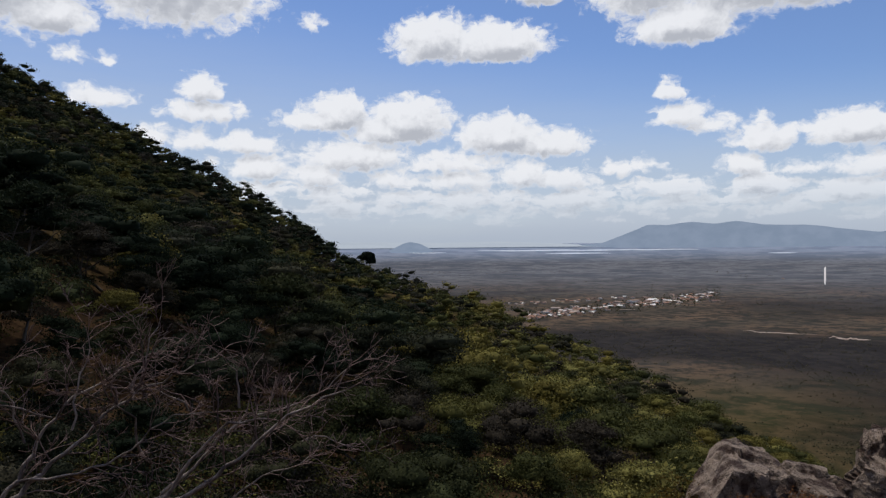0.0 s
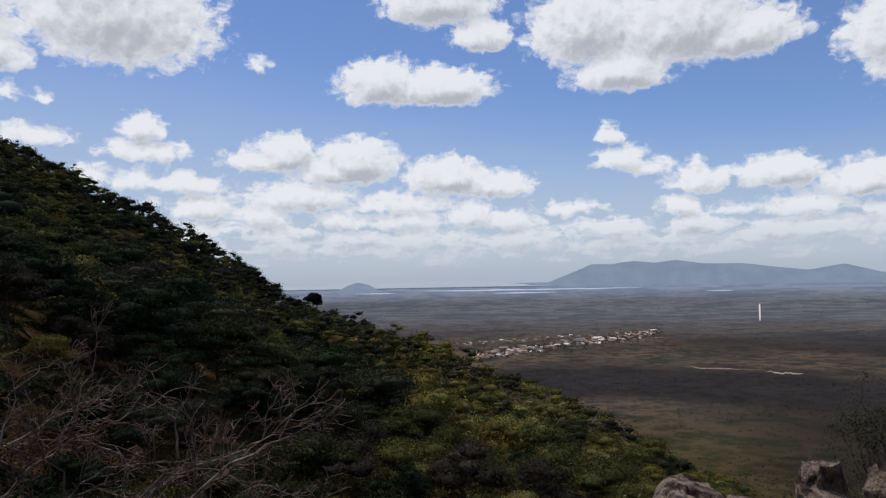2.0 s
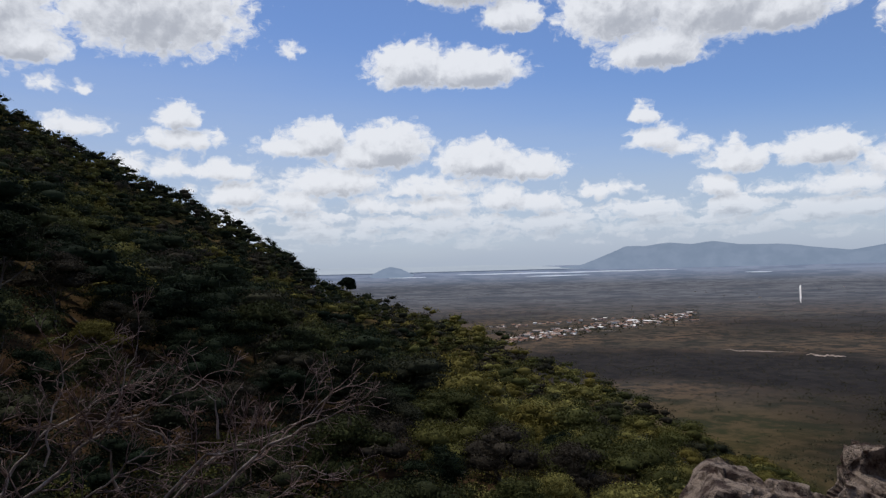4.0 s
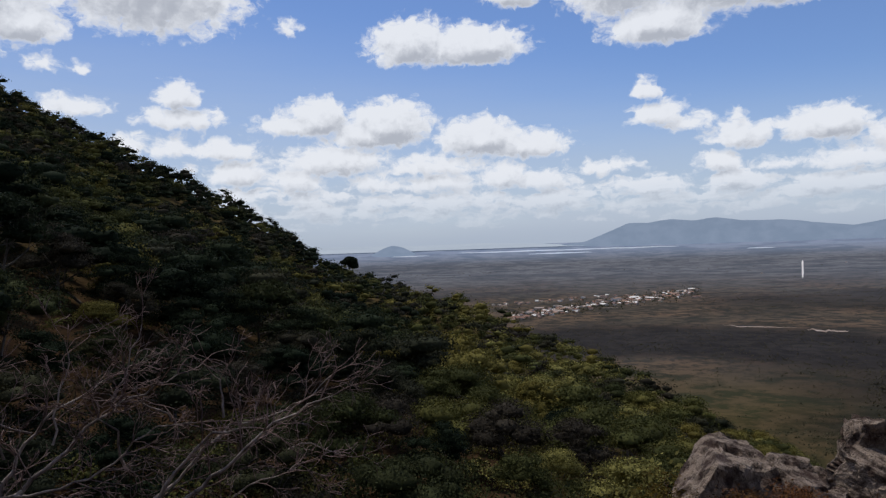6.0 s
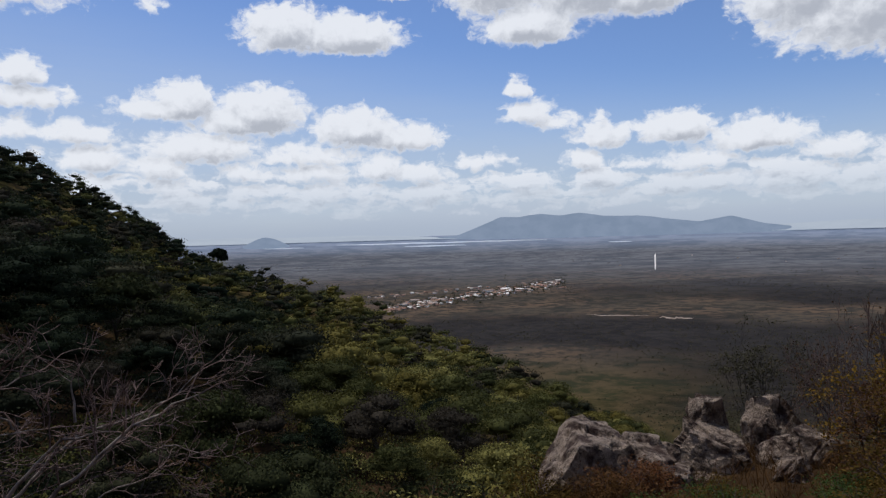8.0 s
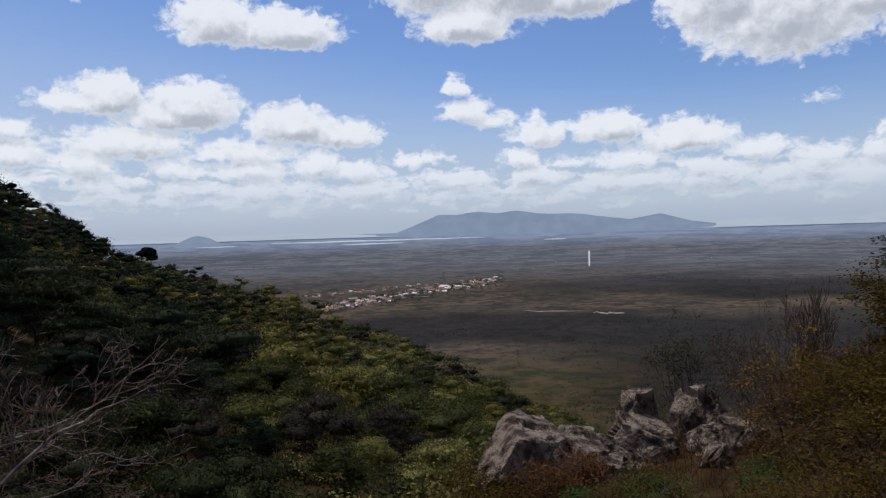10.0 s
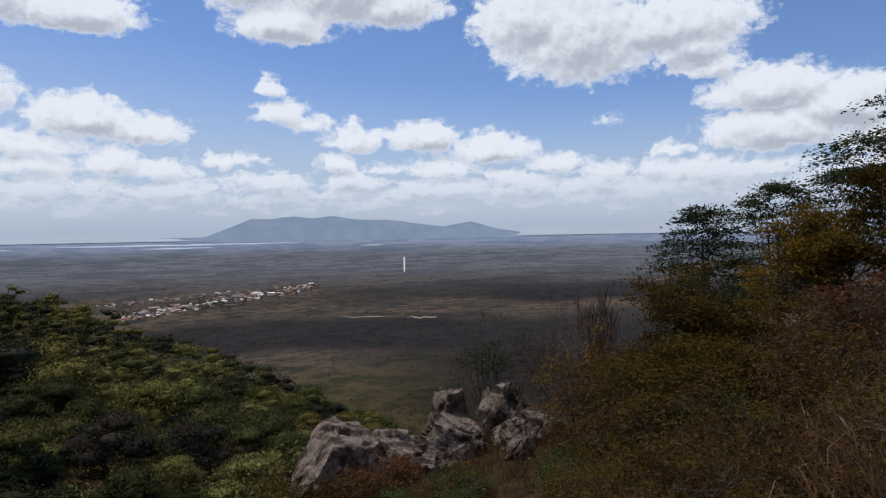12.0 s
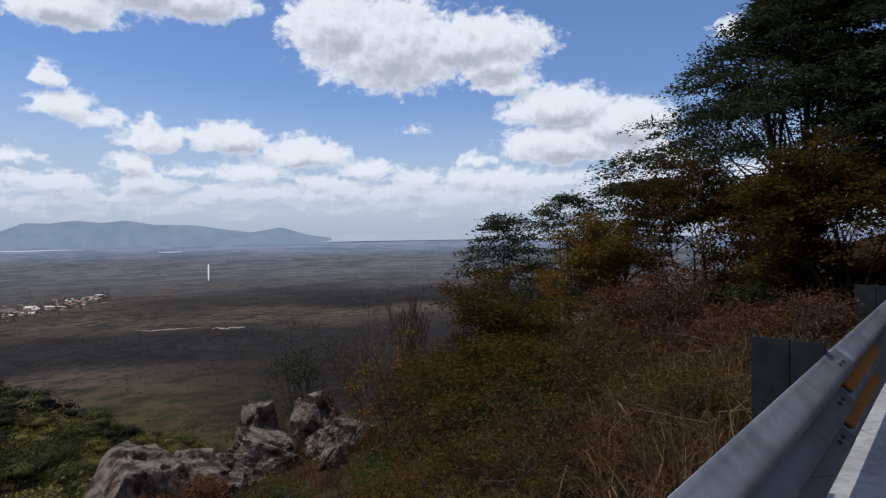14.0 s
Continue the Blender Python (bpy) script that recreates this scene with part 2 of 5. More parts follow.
def ground_material():
    m, n = material("ground")
    at = n.add("ShaderNodeNewGeometry").node.outputs["Position"]
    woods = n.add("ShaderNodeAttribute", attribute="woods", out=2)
    slope = n.add("ShaderNodeAttribute", attribute="slope", out=2)
    haze_depth = n.add("ShaderNodeAttribute", attribute="far", out=2)
    wide = n.noise(at, 0.006, 5.0, 0.6)
    small = n.noise(n.vec("MULTIPLY", at, (1, 1, 1)), 0.06, 5.0, 0.65)
    grain = n.noise(at, 2.2, 6.0, 0.65)
    scrub = n.mix(n.step(wide, 0.38, 0.64), (0.074, 0.056, 0.037, 1), (0.135, 0.088, 0.055, 1))
    scrub = n.mix(n.step(small, 0.46, 0.60), scrub, (0.036, 0.033, 0.025, 1))
    clumps = n.noise(at, 0.022, 6.0, 0.7)
    scrub = n.mix(n.step(clumps, 0.5, 0.6, 0.0, 0.8), scrub, (0.030, 0.029, 0.023, 1))
    # plain under cloud shadows: the shade is painted in as a darker colour
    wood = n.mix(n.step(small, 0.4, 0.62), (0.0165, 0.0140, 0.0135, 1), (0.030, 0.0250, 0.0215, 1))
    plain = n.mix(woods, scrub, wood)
    # far ground: air haze painted into the colour, grey-blue, then paler at the horizon
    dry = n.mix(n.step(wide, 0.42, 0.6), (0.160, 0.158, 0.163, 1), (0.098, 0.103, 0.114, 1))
    far_haze = n.mix(n.step(wide, 0.4, 0.62), (0.27, 0.305, 0.37, 1), (0.20, 0.24, 0.305, 1))
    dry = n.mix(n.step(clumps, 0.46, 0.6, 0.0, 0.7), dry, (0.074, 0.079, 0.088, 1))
    plain = n.mix(n.step(haze_depth, -0.1, 0.42), plain, dry)
    plain = n.mix(n.step(haze_depth, 0.62, 1.0), plain, far_haze)
    soil = n.mix(n.step(grain, 0.35, 0.65), (0.028, 0.016, 0.009, 1), (0.058, 0.035, 0.018, 1))
    turf = n.mix(n.step(small, 0.4, 0.6), (0.046, 0.040, 0.017, 1), (0.094, 0.066, 0.030, 1))
    turf = n.mix(n.step(clumps, 0.48, 0.6, 0.0, 0.85), turf, (0.026, 0.032, 0.012, 1))
    soil = n.mix(n.step(n.vec("LENGTH", at, out=1), 40.0, 110.0), soil, turf)
    # the painted cloud shadows run over the lower slope too
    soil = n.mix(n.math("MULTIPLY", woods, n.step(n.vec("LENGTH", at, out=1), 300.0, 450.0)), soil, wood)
    colour = n.mix(slope, plain, soil)
    finish(n, colour, 1.0, grain, 0.5, 0.1, shine=0.0)
    return m


def plain_material(name, a, b, scale, rough=0.8, bump=0.3, distance=0.02, metal=0.0):
    m, n = material(name)
    at = n.add("ShaderNodeTexCoord", out=3)
    fine, wide = n.noise(at, scale, 6.0, 0.65), n.noise(at, scale * 0.15, 3.0)
    f = n.step(n.math("ADD", n.math("MULTIPLY", fine, 0.5), n.math("MULTIPLY", wide, 0.5)), 0.38, 0.62)
    finish(n, n.mix(f, (*a, 1), (*b, 1)), rough, fine, bump, distance, metal)
    return m


def varied_material(name, colours, rough=0.85):
    """A plain paint or tile that differs from object to object."""
    m, n = material(name)
    each = n.add("ShaderNodeObjectInfo").node.outputs["Random"]
    ramp = n.tree.nodes.new("ShaderNodeValToRGB")
    ramp.color_ramp.interpolation = "CONSTANT"
    while len(ramp.color_ramp.elements) < len(colours):
        ramp.color_ramp.elements.new(0.5)
    for i, (e, c) in enumerate(zip(ramp.color_ramp.elements, colours)):
        e.position, e.color = i / len(colours), (*c, 1)
    n.tree.links.new(each, ramp.inputs[0])
    dirt = n.noise(n.add("ShaderNodeTexCoord", out=3), 0.7, 5.0, 0.6)
    finish(n, n.mix(n.step(dirt, 0.45, 0.75, 0.0, 0.35), ramp.outputs[0], (0.16, 0.12, 0.09, 1)), rough)
    return m


def rock_material():
    m, n = material("rock")
    at = n.add("ShaderNodeTexCoord", out=3)
    wide, mid, fine = n.noise(at, 0.9, 4.0), n.noise(at, 3.2, 6.0, 0.6), n.noise(at, 18.0, 6.0, 0.7)
    crack = n.add("ShaderNodeTexVoronoi", ("Vector", n.vec("ADD", at, n.vec("MULTIPLY", n.noise(at, 2.5, 5.0, out=1), (0.9, 0.9, 0.9)))), ("Scale", 2.4), feature="DISTANCE_TO_EDGE")
    seam = n.math("MAXIMUM", n.step(crack, 0.0, 0.022), n.step(wide, 0.52, 0.6))
    colour = n.mix(n.step(mid, 0.40, 0.60), (0.062, 0.034, 0.023, 1), (0.36, 0.27, 0.20, 1))
    colour = n.mix(n.step(wide, 0.54, 0.70, 0.0, 0.75), colour, (0.13, 0.08, 0.055, 1))
    colour = n.mix(n.step(fine, 0.56, 0.72, 0.0, 0.7), colour, (0.09, 0.07, 0.058, 1))
    colour = n.mix(seam, (0.045, 0.034, 0.028, 1), colour)
    high = n.math("ADD", n.math("MULTIPLY", mid, 0.6), n.math("ADD", n.math("MULTIPLY", fine, 0.45), n.math("MULTIPLY", seam, 0.3)))
    finish(n, colour, 0.9, high, 1.0, 0.2)
    return m


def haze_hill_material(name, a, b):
    """Far hills seen through kilometres of air: a plain backdrop, the haze painted on as a glowing colour."""
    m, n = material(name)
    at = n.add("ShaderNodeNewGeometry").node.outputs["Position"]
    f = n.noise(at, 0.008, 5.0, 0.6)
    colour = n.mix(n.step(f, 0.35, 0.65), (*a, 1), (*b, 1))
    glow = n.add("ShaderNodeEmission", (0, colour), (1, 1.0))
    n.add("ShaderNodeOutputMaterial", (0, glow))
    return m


MAT_GROUND = ground_material()
MAT_ROCK = rock_material()
MAT_ASPHALT = plain_material("asphalt", (0.04, 0.04, 0.042), (0.07, 0.068, 0.066), 40.0, 0.9, 0.6, 0.01)
MAT_PAINT = plain_material("road_paint", (0.30, 0.29, 0.275), (0.47, 0.46, 0.44), 14.0, 0.7, 0.2, 0.004)
MAT_ZINC = plain_material("galvanised_steel", (0.20, 0.21, 0.225), (0.33, 0.34, 0.36), 9.0, 0.5, 0.12, 0.004, 0.5)
MAT_POST = plain_material("dark_steel", (0.03, 0.037, 0.04), (0.06, 0.068, 0.07), 12.0, 0.6, 0.2, 0.004, 0.5)
MAT_BOLT = plain_material("bolt_steel", (0.06, 0.06, 0.062), (0.14, 0.14, 0.14), 30.0, 0.5, 0.2, 0.002, 0.7)
MAT_AMBER = plain_material("amber_strip", (0.34, 0.13, 0.02), (0.50, 0.22, 0.04), 20.0, 0.5, 0.15, 0.003)
MAT_DIRT = plain_material("pale_dirt", (0.17, 0.115, 0.075), (0.44, 0.34, 0.27), 0.12, 0.95, 0.2, 0.05)
MAT_TRACK = plain_material("pale_road", (0.60, 0.56, 0.50), (0.72, 0.69, 0.63), 0.05, 0.95, 0.1, 0.05)
MAT_WALL = varied_material("house_wall", [(0.62, 0.55, 0.47), (0.46, 0.37, 0.29), (0.80, 0.76, 0.70), (0.36, 0.23, 0.16), (0.52, 0.44, 0.30), (0.40, 0.33, 0.28)])
MAT_ROOF = varied_material("roof_tile", [(0.30, 0.15, 0.09), (0.34, 0.20, 0.13), (0.16, 0.10, 0.08), (0.40, 0.31, 0.25), (0.22, 0.12, 0.08), (0.78, 0.72, 0.64), (0.27, 0.18, 0.13)])
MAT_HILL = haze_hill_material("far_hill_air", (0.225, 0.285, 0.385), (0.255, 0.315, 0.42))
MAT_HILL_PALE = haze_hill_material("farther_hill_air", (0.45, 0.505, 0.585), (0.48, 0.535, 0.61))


def water_material():
    m, n = material("lake_water")
    at = n.add("ShaderNodeNewGeometry").node.outputs["Position"]
    finish(n, (0.55, 0.58, 0.6, 1), 0.35, n.noise(at, 0.5, 3.0), 0.1, 0.05)
    return m


MAT_WATER = water_material()


# ---- mesh helpers ----
def mesh_object(name, verts, faces, mat, parent=None, smooth=False):
    """verts: (n, 3); faces: (m, 3 or 4) indices, or a list of such arrays."""
    me = bpy.data.meshes.new(name)
    sets = faces if isinstance(faces, list) else [faces]
    sets = [np.asarray(f, dtype=np.int32) for f in sets if len(f)]
    loops = np.concatenate([f.ravel() for f in sets])
    sizes = np.concatenate([np.full(len(f), f.shape[1], dtype=np.int32) for f in sets])
    me.vertices.add(len(verts))
    me.vertices.foreach_set("co", np.asarray(verts, dtype=np.float32).ravel())
    me.loops.add(len(loops))
    me.loops.foreach_set("vertex_index", loops)
    me.polygons.add(len(sizes))
    me.polygons.foreach_set("loop_start", np.concatenate([[0], np.cumsum(sizes)[:-1]]).astype(np.int32))
    me.update(calc_edges=True)
    me.validate()
    me.materials.append(mat)
    if smooth:
        me.polygons.foreach_set("use_smooth", np.ones(len(sizes), dtype=bool))
    ob = new(name, me)
    ob.parent = parent
    return ob


def part(name, bm, mat, parent, label="", smooth=False):
    me = bpy.data.meshes.new(name)
    bm.to_mesh(me)
    bm.free()
    me.materials.append(mat)
    if smooth:
        for p in me.polygons:
            p.use_smooth = True
    ob = new(name, me)
    ob.parent = parent
    return tagged(ob, label)


def lattice(ix, iy, seed):
    h = (ix.astype(np.int64) * 374761393 + iy.astype(np.int64) * 668265263 + seed * 974634777) & 0xFFFFFFFF
    h = ((h ^ (h >> 13)) * 1274126177) & 0xFFFFFFFF
    return ((h ^ (h >> 16)) & 0xFFFF) / 65535.0


def rough2(x, y, size, seed=0, octaves=4):
    """Smooth noise from -1 to 1 over the plan, for arrays."""
    total, amp, norm = 0.0, 1.0, 0.0
    for o in range(octaves):
        u, v = np.asarray(x) / size, np.asarray(y) / size
        iu, iv = np.floor(u), np.floor(v)
        fu, fv = u - iu, v - iv
        fu, fv = fu * fu * (3 - 2 * fu), fv * fv * (3 - 2 * fv)
        a, b = lattice(iu, iv, seed + o), lattice(iu + 1, iv, seed + o)
        c, d = lattice(iu, iv + 1, seed + o), lattice(iu + 1, iv + 1, seed + o)
        total = total + amp * ((a * (1 - fu) + b * fu) * (1 - fv) + (c * (1 - fu) + d * fu) * fv)
        norm, amp, size = norm + amp, amp * 0.5, size * 0.5
    return 2 * total / norm - 1


# ---- the lie of the land ----
ROAD_TURN = -2.6
ALONG = Vector((math.cos(radians(ROAD_TURN)), math.sin(radians(ROAD_TURN)), 0))
ACROSS = Vector((-ALONG.y, ALONG.x, 0))
PLAIN = -120.0
# the spur's crest: azimuth, elevation from the eye, distance
CREST_AZ = [-180, -130, -92, -75, -60, -50, -38, -32, -26, -21.5, -14.6, -7.3, 0, 3, 4.6, 5.4, 8.5, 14, 22.5, 30, 45, 90, 130, 180]
CREST_EL = [26, 24, 1, -5, -15, -22, -19, -17.5, -15.4, -12.8, -9.7, -6.5, -3.7, -2.7, -2.3, -1.5, 1.3, 4.5, 8.7, 12.7, 18.5, 22, 26, 26]
CREST_R = [90, 80, 55, 45, 45, 45, 75, 95, 110, 130, 170, 215, 250, 255, 255, 285, 290, 295, 300, 300, 280, 200, 120, 90]


def polar(x, y):
    return np.degrees(np.arctan2(-x, y)), np.hypot(x, y)


def land(x, y):
    """Height of the ground, for arrays."""
    x, y = np.asarray(x, dtype=float), np.asarray(y, dtype=float)
    az, r = polar(x, y)
    n = x * ACROSS.x + y * ACROSS.y
    near = np.where(n > 0.75, -0.42 * np.maximum(n - 0.75, 0) ** 1.04 - 0.06, np.where(n < -8, 0.75 * (-8 - n) - 0.06, -0.06))
    near = near + 0.13 * np.maximum(x - 2.5, 0) * np.clip(n / 3, 0, 1)
    near = near + np.clip((n - 1.2) / 6, 0, 1) * 0.5 * rough2(x, y, 5.0, 3)
    near = near + 1.0 * np.exp(-(((x - 8.8) / 2.6) ** 2 + ((y - 10.9) / 2.6) ** 2))
    el, rc = np.interp(az, CREST_AZ, CREST_EL), np.interp(az, CREST_AZ, CREST_R)
    rc = rc * (1 + 0.06 * rough2(az * 1.0, az * 0, 9.0, 8))
    zc = EYE + rc * np.tan(np.radians(el))
    k = np.clip((r - 20) / np.maximum(rc - 20, 1), 0, 1)
    base = np.minimum(r, 20) / np.maximum(r, 1e-6)
    xn, yn = x * base, y * base
    nn = xn * ACROSS.x + yn * ACROSS.y
    foot = np.where(nn > 0.75, -0.42 * np.maximum(nn - 0.75, 0) ** 1.04 - 0.06, np.where(nn < -8, 0.75 * (-8 - nn) - 0.06, -0.06))
    foot = foot + 0.13 * np.maximum(xn - 2.5, 0) * np.clip(nn / 3, 0, 1)
    mid = foot * (1 - k) + zc * k - 9.0 * np.sin(np.pi * np.clip(k, 0, 1)) ** 2 * np.clip((az + 30) / 20, 0, 1)
    hill = np.where(r < 20, near, mid)
    hill = hill + np.clip((r - 22) / 30, 0, 1) * 2.0 * rough2(x, y, 30.0, 5) * np.clip(1.15 - k, 0, 1)
    past = np.maximum(r - rc, 0)
    hill = hill - 0.75 * past - 0.0015 * past ** 2 * (past < 120)
    plain = PLAIN + np.where(r > 2800, 2.74e-5 * (r - 2800) ** 2, 0) + 0.8 * rough2(x, y, 300.0, 11)
    foothill = PLAIN + 14 * np.exp(-((r - 330) / 170) ** 2) * (1 + rough2(x, y, 120.0, 14))
    back = (np.abs(az + 15) > 110) | (az > 60)
    low = np.maximum(plain, np.where(r < 900, foothill, plain))
    return np.where(back & (r < 600), np.maximum(hill, low), np.maximum(hill, low))


def height(x, y):
    return float(land(np.array([x]), np.array([y]))[0])


def soft_patch(az, r, a0, a1, r0, r1, soft=0.4):
    """1 inside a stretch of the plain, falling off unevenly at its rim."""
    u = np.abs(az - (a0 + a1) / 2) / abs(a1 - a0) * 2
    v = np.abs(np.log(r) - (math.log(r0) + math.log(r1)) / 2) / (math.log(r1) - math.log(r0)) * 2
    return np.clip((1 - np.maximum(u, v)) / soft, 0, 1)


# Mask of cloud shadows on the plain, used to darken the ground colour.
def cloud_shade_share(x, y):
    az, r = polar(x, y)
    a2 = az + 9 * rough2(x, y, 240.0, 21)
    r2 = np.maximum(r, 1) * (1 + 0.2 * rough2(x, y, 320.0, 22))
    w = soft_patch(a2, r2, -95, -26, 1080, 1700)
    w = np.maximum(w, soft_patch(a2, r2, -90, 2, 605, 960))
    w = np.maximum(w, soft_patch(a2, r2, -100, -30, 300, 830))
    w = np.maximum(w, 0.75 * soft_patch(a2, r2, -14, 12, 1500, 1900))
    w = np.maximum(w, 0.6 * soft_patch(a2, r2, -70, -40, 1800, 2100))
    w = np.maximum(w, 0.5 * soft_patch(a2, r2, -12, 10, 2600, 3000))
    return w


def build_ground():
    az = np.concatenate([np.arange(-180, -102, 6.0), np.arange(-102, 46, 0.4), np.arange(46, 180, 6.0)])
    rad = np.concatenate([[0.5], np.geomspace(0.8, 4930, 270)])
    A, Rr = np.meshgrid(np.radians(az), rad)
    x, y = -np.sin(A) * Rr, np.cos(A) * Rr
    z = land(x, y)
    verts = np.stack([x, y, z], -1).reshape(-1, 3)
    m = len(az)
    i = np.arange(len(rad) - 1)[:, None] * m + np.arange(m)[None, :]
    j = np.arange(len(rad) - 1)[:, None] * m + (np.arange(m)[None, :] + 1) % m
    quads = np.stack([i, i + m, j + m, j], -1).reshape(-1, 4)[:, ::-1]
    verts = np.vstack([verts, [[0, 0, -0.06]]])
    k = np.arange(m)
    fan = np.stack([np.full(m, len(verts) - 1), k, (k + 1) % m], -1)[:, ::-1]
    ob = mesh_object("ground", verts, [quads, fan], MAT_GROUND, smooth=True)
    tagged(ob, "dry scrub plain and brown hillside reaching to the horizon", "ground", kind="structure")
    fx, fy = verts[:, 0], verts[:, 1]
    fa, fr = polar(fx, fy)
    lift = verts[:, 2] - PLAIN
    for key, values in (("woods", cloud_shade_share(fx, fy)), ("slope", np.clip((720 + 90 * rough2(fx, fy, 150.0, 51) - fr) / 260, 0, 1)),
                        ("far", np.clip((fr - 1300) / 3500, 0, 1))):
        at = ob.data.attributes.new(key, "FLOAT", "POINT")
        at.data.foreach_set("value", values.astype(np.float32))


build_ground()


def strip_on_land(name, a0, a1, r0, r1, mat, label, category, lift=0.4, along=40, wobble=0.0, seed=0, kind="structure", taper=0.0):
    """A thin sheet that lies on the plain between two azimuths and two distances."""
    s = np.linspace(0, 1, along)
    az = a0 + (a1 - a0) * s
    w = rough2(s * 10, s * 0 + seed * 7.3, 1.3, seed)
    swell = np.sin(np.pi * s) ** taper if taper else np.ones_like(s)
    mid, half = (r0 + r1) / 2, (r1 - r0) / 2
    lo = mid + (w * wobble) - half * swell * (1 + 0.5 * rough2(s * 10, s * 0 + 3, 0.8, seed + 5))
    hi = mid + (w * wobble) + half * swell * (1 + 0.5 * rough2(s * 10, s * 0 + 9, 0.8, seed + 9))
    rings = []
    for f in (0.0, 0.33, 0.67, 1.0):
        r = lo + (hi - lo) * f
        x, y = -np.sin(np.radians(az)) * r, np.cos(np.radians(az)) * r
        rings.append(np.stack([x, y, land(x, y) + lift], -1))
    v = np.concatenate(rings)
    i = np.arange(along - 1)
    quads = np.concatenate([np.stack([i + k * along, i + 1 + k * along, i + 1 + (k + 1) * along, i + (k + 1) * along], -1) for k in range(3)])
    ob = mesh_object(name, v, quads[:, ::-1], mat)
    return tagged(ob, label, category, kind=kind)


def build_plain_marks():
    strip_on_land("water", -7.0, -25.5, 4430, 4520, MAT_WATER, "pale glinting lake far off on the plain", "lake", 1.0, 80, 25, 3, taper=0.5)
    strip_on_land("water", -13.0, -18.5, 4230, 4310, MAT_WATER, "narrow pale arm of the lake", "lake", 1.0, 40, 15, 5, taper=0.7)
    strip_on_land("water", -1.0, -4.5, 4340, 4400, MAT_WATER, "small pale pond far off on the plain", "lake", 1.0, 30, 10, 8, taper=0.7)
    strip_on_land("water", -30.5, -32.5, 4200, 4260, MAT_WATER, "small pale pond far off on the plain", "lake", 1.0, 20, 8, 9, taper=0.7)
    strip_on_land("bare_earth", -34.5, -37.2, 950, 966, MAT_DIRT, "patch of bare pale pinkish earth on the plain", "bare earth", 0.3, 40, 22, 12, taper=0.6)
    strip_on_land("bare_earth", -28.5, -33.8, 978, 987, MAT_DIRT, "thin patch of bare pale earth", "bare earth", 0.3, 30, 16, 15, taper=0.9)
    strip_on_land("road", -34.26, -34.38, 2200, 3300, MAT_TRACK, "straight pale road running away over the plain", "road", 1.2, 8)
    strip_on_land("road", -27.5, -34.2, 2040, 2044, MAT_DIRT, "thin pale track across the plain", "track", 0.5, 60, 60, 21)
    strip_on_land("road", -19.2, -20.4, 1232, 1238, MAT_DIRT, "short pale street beside the village", "street", 0.5, 20, 0, 2)


def far_hills(name, mat, r, peaks, a0, a1, label, foot=-70):
    """A range of hills: a wall of slopes with a rounded back, far off."""
    az = np.linspace(a0, a1, 260)
    pa, pe = np.array([p[0] for p in peaks], float), np.array([p[1] for p in peaks], float)
    if pa[0] > pa[-1]:
        pa, pe = pa[::-1], pe[::-1]
    top = np.interp(az, pa, pe)
    width = max(3, int(260 * 0.7 / abs(a1 - a0)))
    kernel = np.hanning(width + 2)[1:-1]
    top = np.convolve(np.pad(top, width, mode="edge"), kernel / kernel.sum(), "same")[width:-width]
    top = np.maximum(top + 0.05 * rough2(az, az * 0 + r, 1.6, 31) * np.clip(top, 0, 1), -1.0)
    rows = []
    for f in np.linspace(0, 1, 9):
        rr = r + 240 * f - 240 + 20 * rough2(az * 3, az * 0 + f * 6, 1.0, 33) * f
        z = EYE + foot + (np.tan(np.radians(top)) * r - foot) * np.sin(f * np.pi / 2) ** 1.3
        rows.append(np.stack([-np.sin(np.radians(az)) * rr, np.cos(np.radians(az)) * rr, z], -1))
    v = np.concatenate(rows)
    m = len(az)
    i = (np.arange(8)[:, None] * m + np.arange(m - 1)[None, :]).ravel()
    ob = mesh_object(name, v, np.stack([i, i + 1, i + 1 + m, i + m], -1), mat, smooth=True)
    return tagged(ob, label, "hills", kind="structure")


build_plain_marks()
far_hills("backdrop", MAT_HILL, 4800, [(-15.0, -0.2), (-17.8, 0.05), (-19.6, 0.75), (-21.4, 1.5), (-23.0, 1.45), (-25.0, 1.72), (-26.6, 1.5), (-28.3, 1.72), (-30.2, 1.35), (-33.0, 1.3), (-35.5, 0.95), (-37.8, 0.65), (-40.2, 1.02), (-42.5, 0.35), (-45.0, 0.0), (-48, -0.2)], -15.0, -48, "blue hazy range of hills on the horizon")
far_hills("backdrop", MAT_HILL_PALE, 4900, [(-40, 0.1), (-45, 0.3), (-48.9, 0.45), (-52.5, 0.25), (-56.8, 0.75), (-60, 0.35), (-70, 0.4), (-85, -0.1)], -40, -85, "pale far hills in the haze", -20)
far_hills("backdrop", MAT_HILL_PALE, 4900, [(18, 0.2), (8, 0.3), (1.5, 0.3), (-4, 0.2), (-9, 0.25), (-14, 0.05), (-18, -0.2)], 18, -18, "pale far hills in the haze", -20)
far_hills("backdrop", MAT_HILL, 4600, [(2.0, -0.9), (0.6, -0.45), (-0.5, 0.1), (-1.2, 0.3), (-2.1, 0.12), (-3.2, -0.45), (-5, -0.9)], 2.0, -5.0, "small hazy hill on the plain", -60)


